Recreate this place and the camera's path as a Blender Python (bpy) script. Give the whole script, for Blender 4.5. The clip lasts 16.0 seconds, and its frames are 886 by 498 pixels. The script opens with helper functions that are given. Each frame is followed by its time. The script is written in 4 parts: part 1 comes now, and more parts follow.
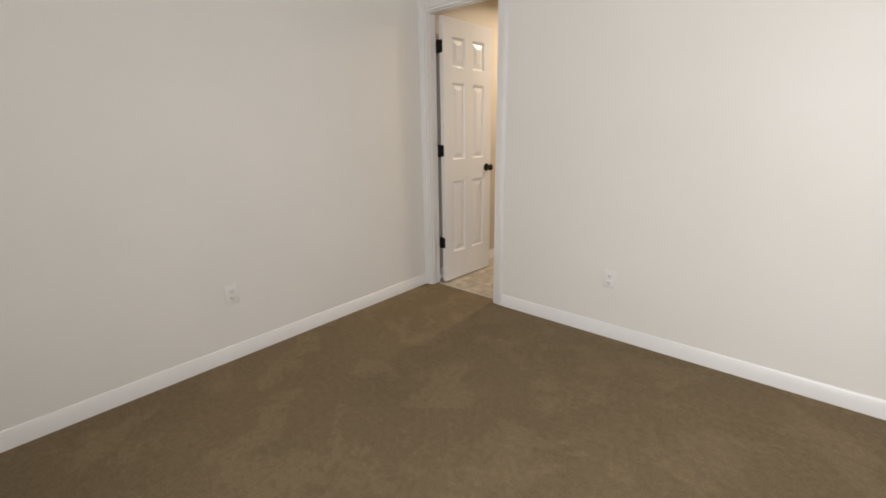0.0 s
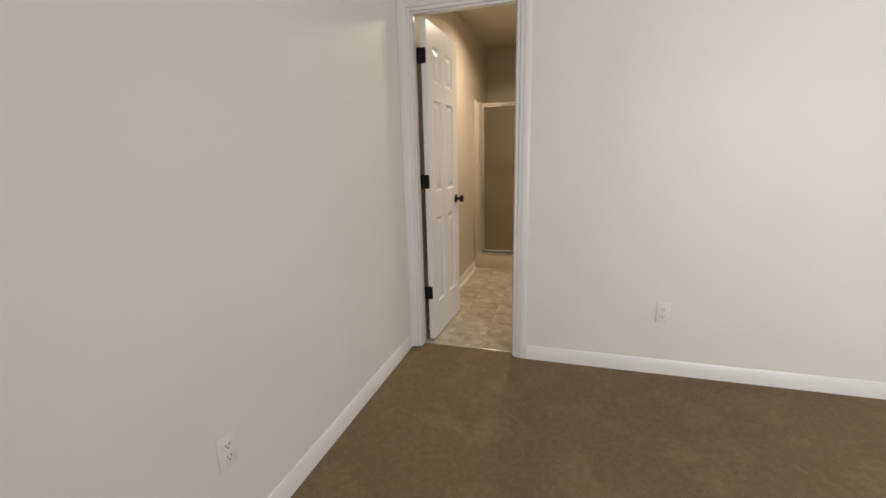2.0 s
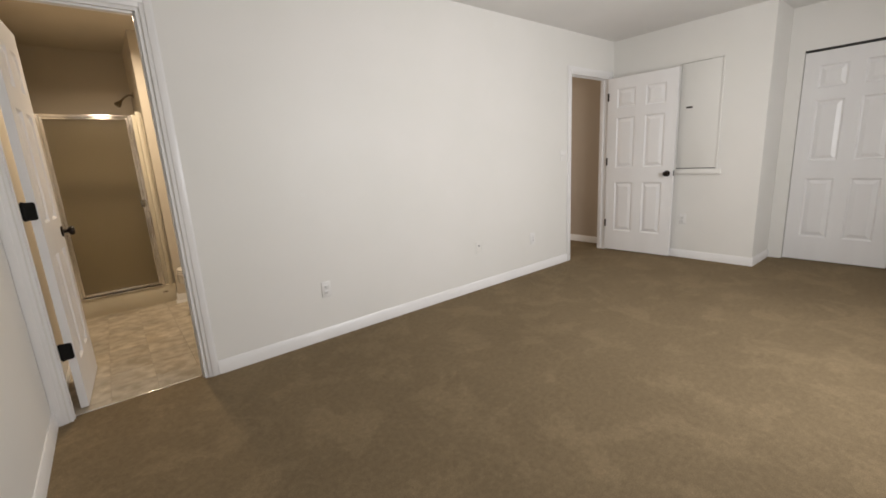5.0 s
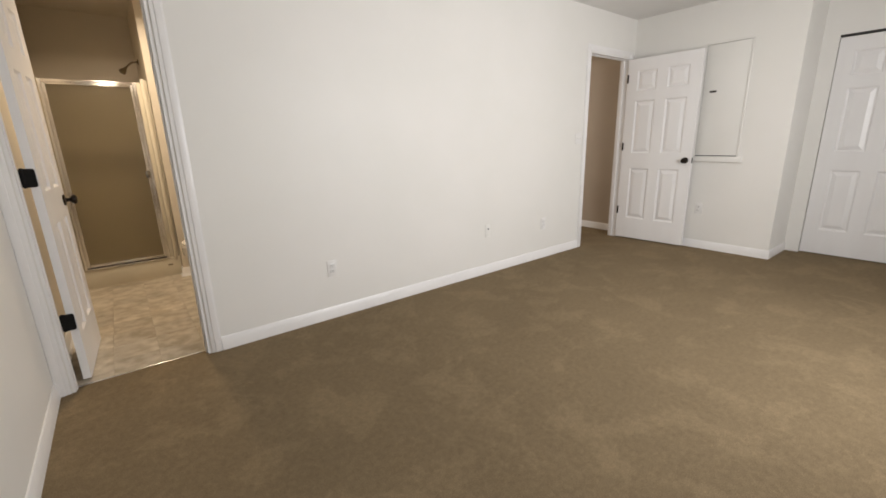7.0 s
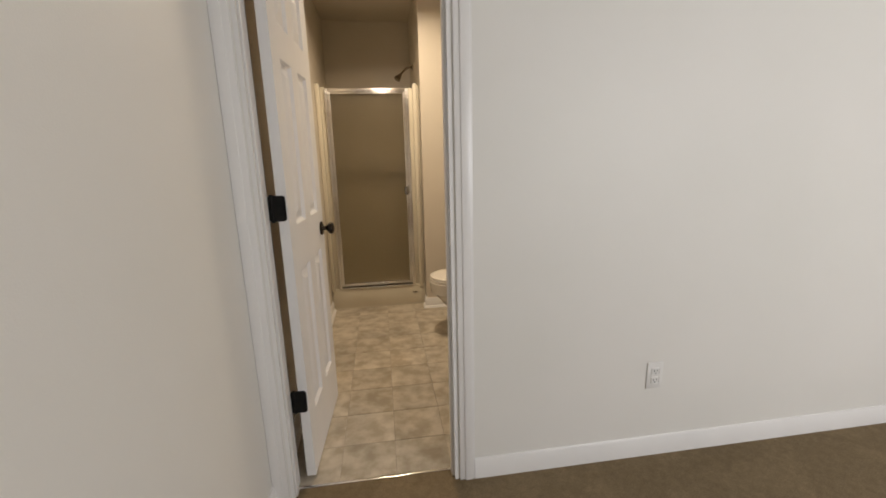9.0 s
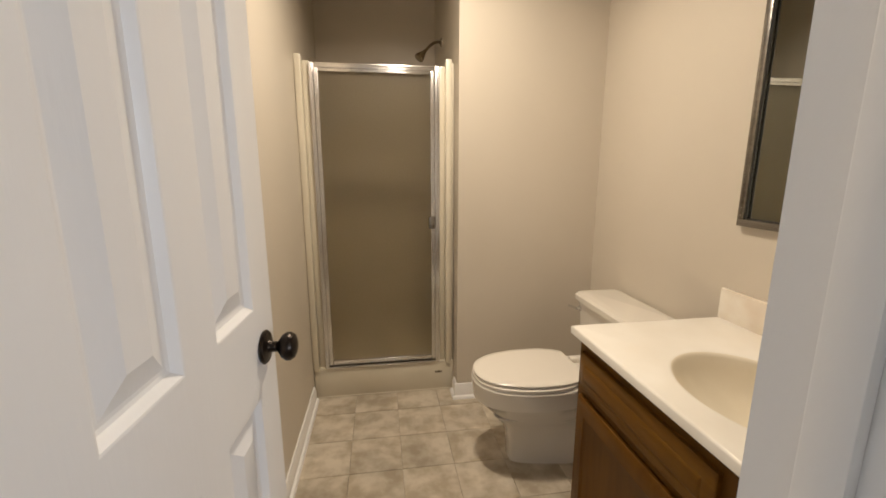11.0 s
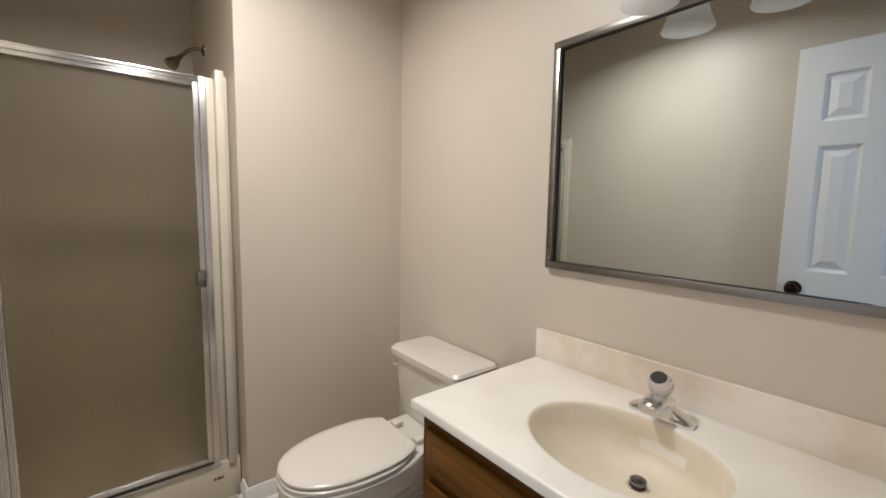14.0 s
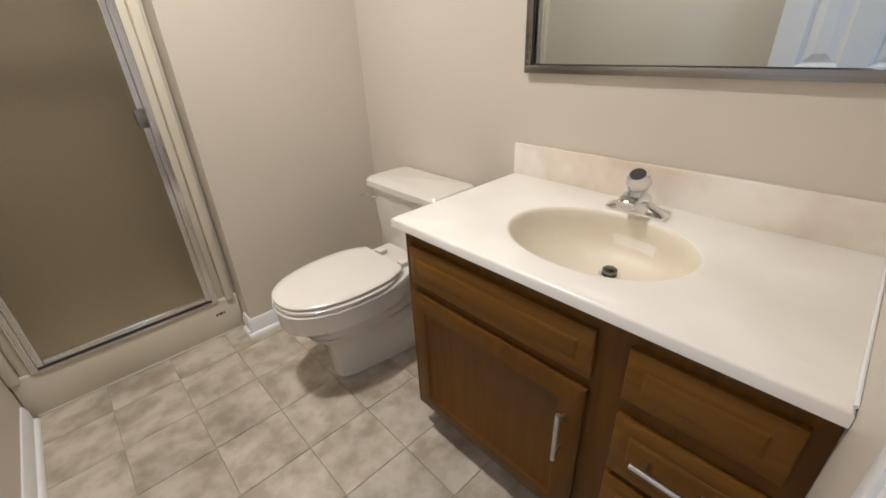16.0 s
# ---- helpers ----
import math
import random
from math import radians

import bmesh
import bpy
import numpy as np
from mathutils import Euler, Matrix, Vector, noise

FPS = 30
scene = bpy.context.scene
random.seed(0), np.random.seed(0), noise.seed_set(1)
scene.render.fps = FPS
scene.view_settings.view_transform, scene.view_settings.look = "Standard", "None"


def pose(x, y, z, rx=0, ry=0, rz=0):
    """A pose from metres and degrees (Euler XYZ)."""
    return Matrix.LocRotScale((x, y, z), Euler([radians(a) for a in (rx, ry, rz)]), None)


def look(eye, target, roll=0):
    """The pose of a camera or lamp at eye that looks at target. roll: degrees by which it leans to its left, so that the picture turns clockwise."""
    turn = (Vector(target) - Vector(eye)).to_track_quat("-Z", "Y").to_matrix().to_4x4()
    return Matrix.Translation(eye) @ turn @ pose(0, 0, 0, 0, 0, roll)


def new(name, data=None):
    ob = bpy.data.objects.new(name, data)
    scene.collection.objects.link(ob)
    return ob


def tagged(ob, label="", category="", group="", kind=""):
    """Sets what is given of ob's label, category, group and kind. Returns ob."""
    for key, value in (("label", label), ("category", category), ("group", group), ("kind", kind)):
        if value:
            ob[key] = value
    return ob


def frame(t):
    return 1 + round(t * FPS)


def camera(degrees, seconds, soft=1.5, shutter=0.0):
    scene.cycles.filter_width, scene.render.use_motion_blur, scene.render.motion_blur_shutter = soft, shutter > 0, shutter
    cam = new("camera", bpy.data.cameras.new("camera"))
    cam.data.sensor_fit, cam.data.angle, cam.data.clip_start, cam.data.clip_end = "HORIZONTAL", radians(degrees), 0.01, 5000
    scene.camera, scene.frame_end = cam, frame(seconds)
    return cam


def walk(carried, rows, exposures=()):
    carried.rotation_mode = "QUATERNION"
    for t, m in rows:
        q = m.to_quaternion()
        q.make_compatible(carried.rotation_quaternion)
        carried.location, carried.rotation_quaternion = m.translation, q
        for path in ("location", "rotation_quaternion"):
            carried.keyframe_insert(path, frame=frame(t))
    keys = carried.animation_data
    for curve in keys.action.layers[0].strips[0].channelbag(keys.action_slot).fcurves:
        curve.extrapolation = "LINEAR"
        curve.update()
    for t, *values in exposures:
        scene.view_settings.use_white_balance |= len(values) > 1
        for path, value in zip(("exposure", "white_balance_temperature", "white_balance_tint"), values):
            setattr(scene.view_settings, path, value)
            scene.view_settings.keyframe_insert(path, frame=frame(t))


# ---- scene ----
cam = camera(94.1, 16.0, soft=1.7)
PATH = [
    (0, (2.314, -2.375, 1.211), (1.041, -0.929, 0.674), -1.0),
    (0.5, (1.948, -2.343, 1.215), (0.755, -0.821, 0.703), -1.4),
    (1, (1.585, -2.332, 1.237), (0.561, -0.677, 0.778), -1.2),
    (1.5, (1.237, -2.318, 1.251), (0.441, -0.535, 0.821), -1.4),
    (2, (0.995, -2.406, 1.24), (0.431, -0.538, 0.802), -1.4),
    (2.5, (0.774, -2.431, 1.197), (0.466, -0.506, 0.753), -1.6),
    (3, (0.619, -2.41, 1.22), (0.562, -0.465, 0.76), -1.7),
    (3.5, (0.569, -2.452, 1.208), (0.766, -0.516, 0.75), -2.6),
    (4, (0.454, -2.515, 1.206), (1.037, -0.649, 0.783), -3.0),
    (4.5, (0.432, -2.607, 1.219), (1.349, -0.877, 0.809), -3.1),
    (4.7, (0.431, -2.659, 1.218), (1.454, -0.99, 0.807), -3.3),
    (5.7, (0.455, -2.83, 1.225), (1.965, -1.60, 0.785), -2.4),
    (6.8, (0.476, -2.744, 1.227), (1.777, -1.313, 0.717), -1.5),
    (7, (0.46, -2.661, 1.205), (1.644, -1.13, 0.699), -1.5),
    (7.5, (0.465, -2.371, 1.19), (1.287, -0.614, 0.702), -1.2),
    (8, (0.554, -2.045, 1.216), (0.896, -0.133, 0.736), -0.6),
    (10.3, (0.383, -0.541, 1.255), (0.65, 1.396, 0.834), -1.6),
    (10.5, (0.394, -0.423, 1.24), (0.682, 1.51, 0.816), -1.5),
    (11, (0.422, -0.164, 1.265), (0.715, 1.776, 0.88), 0.0),
    (11.5, (0.402, -0.009, 1.279), (0.873, 1.905, 0.943), 0.6),
    (12, (0.384, 0.088, 1.287), (1.102, 1.938, 1.034), 1.2),
    (12.5, (0.373, 0.126, 1.301), (1.289, 1.897, 1.147), 2.3),
    (13, (0.375, 0.137, 1.308), (1.432, 1.832, 1.197), 2.5),
    (13.5, (0.393, 0.139, 1.306), (1.565, 1.756, 1.196), 2.1),
    (14, (0.406, 0.146, 1.284), (1.666, 1.685, 1.078), 1.0),
    (14.5, (0.42, 0.159, 1.254), (1.725, 1.626, 0.873), -0.6),
    (15, (0.426, 0.167, 1.236), (1.746, 1.565, 0.684), -1.6),
    (15.5, (0.433, 0.174, 1.211), (1.718, 1.52, 0.481), -2.0),
    (16, (0.431, 0.173, 1.189), (1.631, 1.489, 0.279), -2.6),
]
EXPOSURES = [(0, 0.04, 6500, 12), (1.5, -0.04, 6500, 12), (3, -0.1, 6500, 12), (4.5, -0.12, 6500, 12), (7, 0.08, 6500, 12), (7.5, 0.08, 6500, 12), (8.2, -0.14, 6500, 12), (10.3, -0.08, 6450, 11), (11.0, 0.12, 5900, 11), (12.5, 0.08, 4980, 11), (14, 0.1, 4980, 11), (16, 0.34, 5000, 11)]
walk(cam, [(t, look(e, g, r)) for t, e, g, r in PATH], EXPOSURES)

# ---- light ----
world = bpy.data.worlds.new("sky")
scene.world = world
world.use_nodes = True
wn = world.node_tree.nodes
sky = wn.new("ShaderNodeTexSky")
sky.sky_type, sky.sun_disc = "NISHITA", False
sky.sun_elevation, sky.sun_rotation = radians(35), radians(200)
world.node_tree.links.new(sky.outputs[0], wn["Background"].inputs[0])
wn["Background"].inputs[1].default_value = 0.1


def lamp(name, kind, m, watts, colour, **more):
    data = bpy.data.lights.new(name, kind)
    data.energy, data.color = watts, colour
    for key, value in more.items():
        if key == "size":
            data.size = value
        elif key == "size_y":
            data.shape, data.size_y = "RECTANGLE", value
        elif key == "radius":
            data.shadow_soft_size = value
        elif key == "disk":
            data.shape, data.size = "DISK", value
        elif key == "spread":
            data.spread = value
    ob = new(name, data)
    ob.matrix_world = m
    return ob


CEIL = 2.46
SOUTH = -3.35
WINX, WINZ = (2.3, 3.7), (0.85, 2.05)
# daylight in the bedroom window, behind the walker
lamp("window_daylight", "AREA", look((sum(WINX) / 2, SOUTH - 0.06, sum(WINZ) / 2), (sum(WINX) / 2, 0, 1.25)), 68,
     (0.99, 0.985, 0.98), size=WINX[1] - WINX[0] - 0.1, size_y=WINZ[1] - WINZ[0] - 0.1)
# flush disc light on the bathroom ceiling
CAN = (0.65, 1.28)
lamp("disc_light", "AREA", look((CAN[0], CAN[1], CEIL - 0.042), (CAN[0], CAN[1], 0)), 18.8, (1.0, 0.812, 0.580), disk=0.17, spread=radians(157))
SHX, SHZ, SHY = 1.452, 1.780, (0.652, 0.440, 0.228)
# unseen warm fill lamp, added at the far end to brighten the hall walls
lamp("hall_fill", "AREA", look((4.2, 2.95, 1.5), (4.9, 0.5, 1.2)), 30, (1.0, 0.86, 0.70), size=0.8, size_y=1.2)


# ---- materials ----
def nodes_of(name):
    m = bpy.data.materials.new(name)
    m.use_nodes = True
    nt = m.node_tree
    return m, nt, nt.nodes["Principled BSDF"]


def surface(name, c1, c2=None, scale=3.0, rough=0.5, metal=0.0, bump=0.0, bump_scale=200.0, detail=6.0, stretch=(1, 1, 1),
            patch=0.0, patch_scale=1.5, per_object=0.0, coat=0.0, rough_vary=0.0, lo=0.35, hi=0.65):
    """Two-scale noise colour with a fine bump, in metres."""
    m, nt, b = nodes_of(name)
    N, L = nt.nodes, nt.links
    c2 = c2 or c1
    tc = N.new("ShaderNodeTexCoord")
    mp = N.new("ShaderNodeMapping")
    mp.inputs["Scale"].default_value = stretch
    L.new(tc.outputs["Object"], mp.inputs[0])
    vec = mp.outputs[0]
    if per_object:
        oi = N.new("ShaderNodeObjectInfo")
        add = N.new("ShaderNodeVectorMath")
        mul = N.new("ShaderNodeMath")
        mul.operation = "MULTIPLY"
        mul.inputs[1].default_value = 37.0
        L.new(oi.outputs["Random"], mul.inputs[0])
        L.new(mp.outputs[0], add.inputs[0])
        L.new(mul.outputs[0], add.inputs[1])
        vec = add.outputs[0]
    n1 = N.new("ShaderNodeTexNoise")
    n1.inputs["Scale"].default_value, n1.inputs["Detail"].default_value = scale, detail
    L.new(vec, n1.inputs["Vector"])
    ramp = N.new("ShaderNodeValToRGB")
    ramp.color_ramp.elements[0].position, ramp.color_ramp.elements[1].position = lo, hi
    ramp.color_ramp.elements[0].color, ramp.color_ramp.elements[1].color = (*c1, 1), (*c2, 1)
    L.new(n1.outputs[0], ramp.inputs[0])
    out = ramp.outputs[0]
    if patch or per_object:
        n2 = N.new("ShaderNodeTexNoise")
        n2.inputs["Scale"].default_value, n2.inputs["Detail"].default_value = patch_scale, 3.0
        L.new(vec, n2.inputs["Vector"])
        mr = N.new("ShaderNodeMapRange")
        mr.inputs[1].default_value, mr.inputs[2].default_value = 0.3, 0.7
        mr.inputs[3].default_value, mr.inputs[4].default_value = 1 - patch, 1 + patch
        L.new(n2.outputs[0], mr.inputs[0])
        hsv = N.new("ShaderNodeHueSaturation")
        L.new(out, hsv.inputs["Color"])
        val = mr.outputs[0]
        if per_object:
            mr2 = N.new("ShaderNodeMapRange")
            mr2.inputs[3].default_value, mr2.inputs[4].default_value = 1 - per_object, 1 + per_object
            L.new(oi.outputs["Random"], mr2.inputs[0])
            mm = N.new("ShaderNodeMath")
            mm.operation = "MULTIPLY"
            L.new(val, mm.inputs[0])
            L.new(mr2.outputs[0], mm.inputs[1])
            val = mm.outputs[0]
        L.new(val, hsv.inputs["Value"])
        out = hsv.outputs[0]
    L.new(out, b.inputs["Base Color"])
    b.inputs["Roughness"].default_value, b.inputs["Metallic"].default_value = rough, metal
    b.inputs["Coat Weight"].default_value = coat
    b.inputs["Coat Roughness"].default_value = 0.12
    if rough_vary:
        mr3 = N.new("ShaderNodeMapRange")
        mr3.inputs[3].default_value, mr3.inputs[4].default_value = rough - rough_vary, rough + rough_vary
        L.new(n1.outputs[0], mr3.inputs[0])
        L.new(mr3.outputs[0], b.inputs["Roughness"])
    if bump:
        n3 = N.new("ShaderNodeTexNoise")
        n3.inputs["Scale"].default_value, n3.inputs["Detail"].default_value = bump_scale, 4.0
        L.new(vec, n3.inputs["Vector"])
        bp = N.new("ShaderNodeBump")
        bp.inputs["Strength"].default_value, bp.inputs["Distance"].default_value = bump, 0.003
        L.new(n3.outputs[0], bp.inputs["Height"])
        L.new(bp.outputs[0], b.inputs["Normal"])
    return m


wall_paint = surface("off_white_wall_paint", (0.77, 0.76, 0.72), (0.80, 0.785, 0.75), 1.3, 0.48, bump=0.12, bump_scale=260)
bath_paint = surface("beige_wall_paint", (0.618, 0.560, 0.470), (0.648, 0.588, 0.497), 1.5, 0.42, bump=0.14, bump_scale=240)
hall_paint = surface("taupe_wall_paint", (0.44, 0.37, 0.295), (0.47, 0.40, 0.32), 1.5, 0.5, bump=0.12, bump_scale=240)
ceiling_paint = surface("white_ceiling_paint", (0.78, 0.77, 0.75), (0.81, 0.80, 0.78), 2.0, 0.8, bump=0.3, bump_scale=120)
bath_ceiling = surface("beige_ceiling_paint", (0.595, 0.54, 0.45), (0.625, 0.565, 0.475), 2.0, 0.8, bump=0.3, bump_scale=120)
trim_paint = surface("white_semigloss_trim", (0.81, 0.80, 0.79), (0.84, 0.83, 0.82), 4, 0.32, bump=0.05, bump_scale=90)
door_paint = surface("white_door_paint", (0.80, 0.79, 0.785), (0.83, 0.825, 0.82), 5, 0.33, bump=0.10, bump_scale=150, stretch=(1, 1, 0.15))
def carpet_material():
    """Cut pile: speckled yarn, brushed patches with crisp borders, broad shading of the nap."""
    m, nt, b = nodes_of("brown_carpet_pile")
    N, L = nt.nodes, nt.links
    tc = N.new("ShaderNodeTexCoord")

    def noise_at(scale, detail, rough, twist=0.0):
        n = N.new("ShaderNodeTexNoise")
        n.inputs["Scale"].default_value, n.inputs["Detail"].default_value = scale, detail
        n.inputs["Roughness"].default_value, n.inputs["Distortion"].default_value = rough, twist
        L.new(tc.outputs["Object"], n.inputs["Vector"])
        return n.outputs[0]

    def span(value, a, c, d, e):
        r = N.new("ShaderNodeMapRange")
        for k, x in zip((1, 2, 3, 4), (a, c, d, e)):
            r.inputs[k].default_value = x
        L.new(value, r.inputs[0])
        return r.outputs[0]

    def times(a, c):
        t = N.new("ShaderNodeMath")
        t.operation = "MULTIPLY"
        L.new(a, t.inputs[0])
        L.new(c, t.inputs[1])
        return t.outputs[0]

    yarn = noise_at(230, 3, 0.7)
    tuft = noise_at(38, 5, 0.75, 0.4)
    brushed = noise_at(3.4, 10, 0.62, 0.5)
    broad = noise_at(1.3, 3, 0.5)
    shade = times(times(span(yarn, 0.3, 0.7, 0.72, 1.28), span(tuft, 0.35, 0.66, 0.88, 1.12)), times(span(brushed, 0.51, 0.59, 0.97, 1.10), span(broad, 0.3, 0.7, 0.94, 1.06)))
    hsv = N.new("ShaderNodeHueSaturation")
    hsv.inputs["Color"].default_value = (0.207, 0.155, 0.092, 1)
    L.new(shade, hsv.inputs["Value"])
    L.new(hsv.outputs[0], b.inputs["Base Color"])
    b.inputs["Roughness"].default_value = 1.0
    b.inputs["Specular IOR Level"].default_value = 0.1
    bp = N.new("ShaderNodeBump")
    bp.inputs["Strength"].default_value, bp.inputs["Distance"].default_value = 0.55, 0.004
    L.new(yarn, bp.inputs["Height"])
    L.new(bp.outputs[0], b.inputs["Normal"])
    return m


carpet_mat = carpet_material()
tile_mat = surface("mottled_vinyl_tile", (0.36, 0.305, 0.225), (0.54, 0.485, 0.395), 13, 0.36, bump=0.10, bump_scale=90, detail=10,
                   patch=0.16, patch_scale=4, per_object=0.09, rough_vary=0.08, lo=0.37, hi=0.63)
grout_mat = surface("tan_joint", (0.35, 0.30, 0.235), (0.41, 0.36, 0.285), 20, 0.7)
plastic = surface("white_plastic", (0.80, 0.79, 0.77), None, 3, 0.35)
slot_mat = surface("dark_slot", (0.03, 0.028, 0.025), None, 3, 0.6)
black_metal = surface("black_hinge_metal", (0.006, 0.006, 0.006), (0.012, 0.011, 0.010), 30, 0.6, bump=0.08, bump_scale=300)
black_metal.node_tree.nodes["Principled BSDF"].inputs["Specular IOR Level"].default_value = 0.15
bronze = surface("oil_rubbed_bronze", (0.018, 0.013, 0.010), (0.035, 0.025, 0.018), 25, 0.28, 0.75)
stopper_metal = surface("dark_polished_metal", (0.16, 0.15, 0.14), (0.22, 0.21, 0.20), 20, 0.10, 1.0)
shower_metal = surface("aged_nickel", (0.24, 0.20, 0.15), (0.32, 0.27, 0.21), 15, 0.22, 1.0)
steel = surface("satin_steel", (0.55, 0.53, 0.50), (0.62, 0.60, 0.57), 8, 0.28, 1.0, bump=0.04, bump_scale=400, stretch=(1, 1, 12))
alu = surface("bright_aluminium", (0.74, 0.73, 0.72), (0.80, 0.79, 0.78), 8, 0.22, 1.0, bump=0.03, bump_scale=300, stretch=(10, 1, 1))
chrome = surface("chrome", (0.78, 0.78, 0.79), (0.82, 0.82, 0.83), 6, 0.07, 1.0)
frame_metal = surface("brushed_nickel_frame", (0.29, 0.275, 0.255), (0.36, 0.345, 0.32), 12, 0.27, 1.0, bump=0.03, bump_scale=350, stretch=(8, 0.3, 8))
cream = surface("cream_fibreglass", (0.64, 0.585, 0.465), (0.68, 0.625, 0.505), 4, 0.28, bump=0.05, bump_scale=60, coat=0.3)
marble = surface("cultured_marble", (0.85, 0.805, 0.725), (0.90, 0.865, 0.80), 5.5, 0.32, detail=8, coat=0.12, patch=0.04, patch_scale=3)
marble_tan = surface("worn_tan_basin", (0.76, 0.69, 0.55), (0.82, 0.755, 0.625), 7, 0.45, detail=6, coat=0.0)
# backsplash marble: noise blotches from tan to cream
blotchy = surface("blotchy_tan_marble", (0.70, 0.59, 0.46), (0.86, 0.81, 0.72), 6, 0.2, detail=4, coat=0.4, patch=0.06, patch_scale=5)
china = surface("vitreous_china", (0.74, 0.70, 0.63), (0.77, 0.73, 0.66), 2, 0.12, coat=0.6)
seat_mat = surface("glossy_toilet_seat", (0.77, 0.725, 0.65), (0.79, 0.745, 0.67), 2, 0.2)
wood = surface("honey_oak", (0.128, 0.055, 0.0055), (0.166, 0.076, 0.0080), 7, 0.42, bump=0.10, bump_scale=60, detail=8,
               stretch=(7, 0.6, 7), patch=0.10, patch_scale=2, lo=0.3, hi=0.7)
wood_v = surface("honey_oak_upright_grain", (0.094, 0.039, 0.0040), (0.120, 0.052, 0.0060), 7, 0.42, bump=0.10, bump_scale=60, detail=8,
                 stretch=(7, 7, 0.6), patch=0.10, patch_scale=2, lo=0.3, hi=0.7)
for m in (wood, wood_v):
    m.node_tree.nodes["Principled BSDF"].inputs["Specular IOR Level"].default_value = 0.16
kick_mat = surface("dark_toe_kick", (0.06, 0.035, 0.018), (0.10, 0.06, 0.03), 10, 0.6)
frost = surface("frosted_glass_shade", (0.92, 0.92, 0.92), (0.95, 0.95, 0.95), 5, 0.45)
_t = frost.node_tree.nodes.new("ShaderNodeBsdfTranslucent")
_t.inputs[0].default_value = (0.97, 0.97, 0.97, 1)
_x = frost.node_tree.nodes.new("ShaderNodeMixShader")
_x.inputs[0].default_value = 0.8
frost.node_tree.links.new(frost.node_tree.nodes["Principled BSDF"].outputs[0], _x.inputs[1])
frost.node_tree.links.new(_t.outputs[0], _x.inputs[2])
frost.node_tree.links.new(_x.outputs[0], frost.node_tree.nodes["Material Output"].inputs[0])
sticker = surface("printed_sticker", (0.10, 0.07, 0.03), (0.16, 0.11, 0.05), 60, 0.5)
clear_knob = surface("clear_acrylic", (0.9, 0.9, 0.9), None, 3, 0.06)
clear_knob.node_tree.nodes["Principled BSDF"].inputs["Transmission Weight"].default_value = 0.75
mirror_mat = surface("mirror_glass", (0.62, 0.66, 0.655), None, 3, 0.0, 1.0)
shower_glass = surface("obscure_bronze_glass", (0.395, 0.345, 0.25), (0.43, 0.38, 0.28), 120, 0.32, bump=0.3, bump_scale=420)
shower_glass.node_tree.nodes["Principled BSDF"].inputs["Transmission Weight"].default_value = 0.93
window_glass = surface("window_glass", (1, 1, 1), None, 3, 0.0)
window_glass.node_tree.nodes["Principled BSDF"].inputs["Transmission Weight"].default_value = 1.0
can_glow, _nt, _b = nodes_of("can_lamp_lens")
_b.inputs["Base Color"].default_value = (0.8, 0.75, 0.65, 1)
_b.inputs["Emission Color"].default_value = (1.0, 0.86, 0.66, 1)
_b.inputs["Emission Strength"].default_value = 6.0


# ---- building helpers ----
ROOT = {}


def box(bm, x0, y0, z0, x1, y1, z1, bevel=0.0, seg=2):
    r = bmesh.ops.create_cube(bm, size=1.0)
    vs = r["verts"]
    for v in vs:
        v.co = Vector((x0 + (v.co.x + 0.5) * (x1 - x0), y0 + (v.co.y + 0.5) * (y1 - y0), z0 + (v.co.z + 0.5) * (z1 - z0)))
    if bevel:
        es = list({e for v in vs for e in v.link_edges})
        bmesh.ops.bevel(bm, geom=es, offset=bevel, segments=seg, affect="EDGES", profile=0.5)
    return bm


def boxes(*list_of, bevel=0.0):
    bm = bmesh.new()
    for b in list_of:
        box(bm, *b, bevel=bevel)
    return bm


def lathe(profile, n=32, m=None):
    """Turned solid round z from (radius, z) pairs."""
    bm = bmesh.new()
    rings = []
    for r, z in profile:
        rings.append([bm.verts.new((r * math.cos(2 * math.pi * i / n), r * math.sin(2 * math.pi * i / n), z)) for i in range(n)])
    for a, b in zip(rings, rings[1:]):
        for i in range(n):
            bm.faces.new((a[i], a[(i + 1) % n], b[(i + 1) % n], b[i]))
    if profile[0][0] > 0:
        bm.faces.new(rings[0][::-1])
    if profile[-1][0] > 0:
        bm.faces.new(rings[-1])
    bmesh.ops.remove_doubles(bm, verts=bm.verts, dist=1e-6)
    if m is not None:
        bm.transform(m)
    return bm


def loft(rings, cap=True):
    bm = bmesh.new()
    vs = [[bm.verts.new(p) for p in r] for r in rings]
    n = len(vs[0])
    for a, b in zip(vs, vs[1:]):
        for i in range(n):
            bm.faces.new((a[i], a[(i + 1) % n], b[(i + 1) % n], b[i]))
    if cap:
        bm.faces.new(vs[0][::-1])
        bm.faces.new(vs[-1])
    return bm


def tube(points, radius, n=12):
    bm = bmesh.new()
    pts = [Vector(p) for p in points]
    rings = []
    for i, p in enumerate(pts):
        d = (pts[min(i + 1, len(pts) - 1)] - pts[max(i - 1, 0)]).normalized()
        u = d.orthogonal().normalized() if i == 0 else (u - d * u.dot(d)).normalized()
        w = d.cross(u)
        rings.append([bm.verts.new(p + radius * (math.cos(a) * u + math.sin(a) * w)) for a in [2 * math.pi * k / n for k in range(n)]])
    for a, b in zip(rings, rings[1:]):
        for i in range(n):
            bm.faces.new((a[i], a[(i + 1) % n], b[(i + 1) % n], b[i]))
    bm.faces.new(rings[0][::-1])
    bm.faces.new(rings[-1])
    return bm


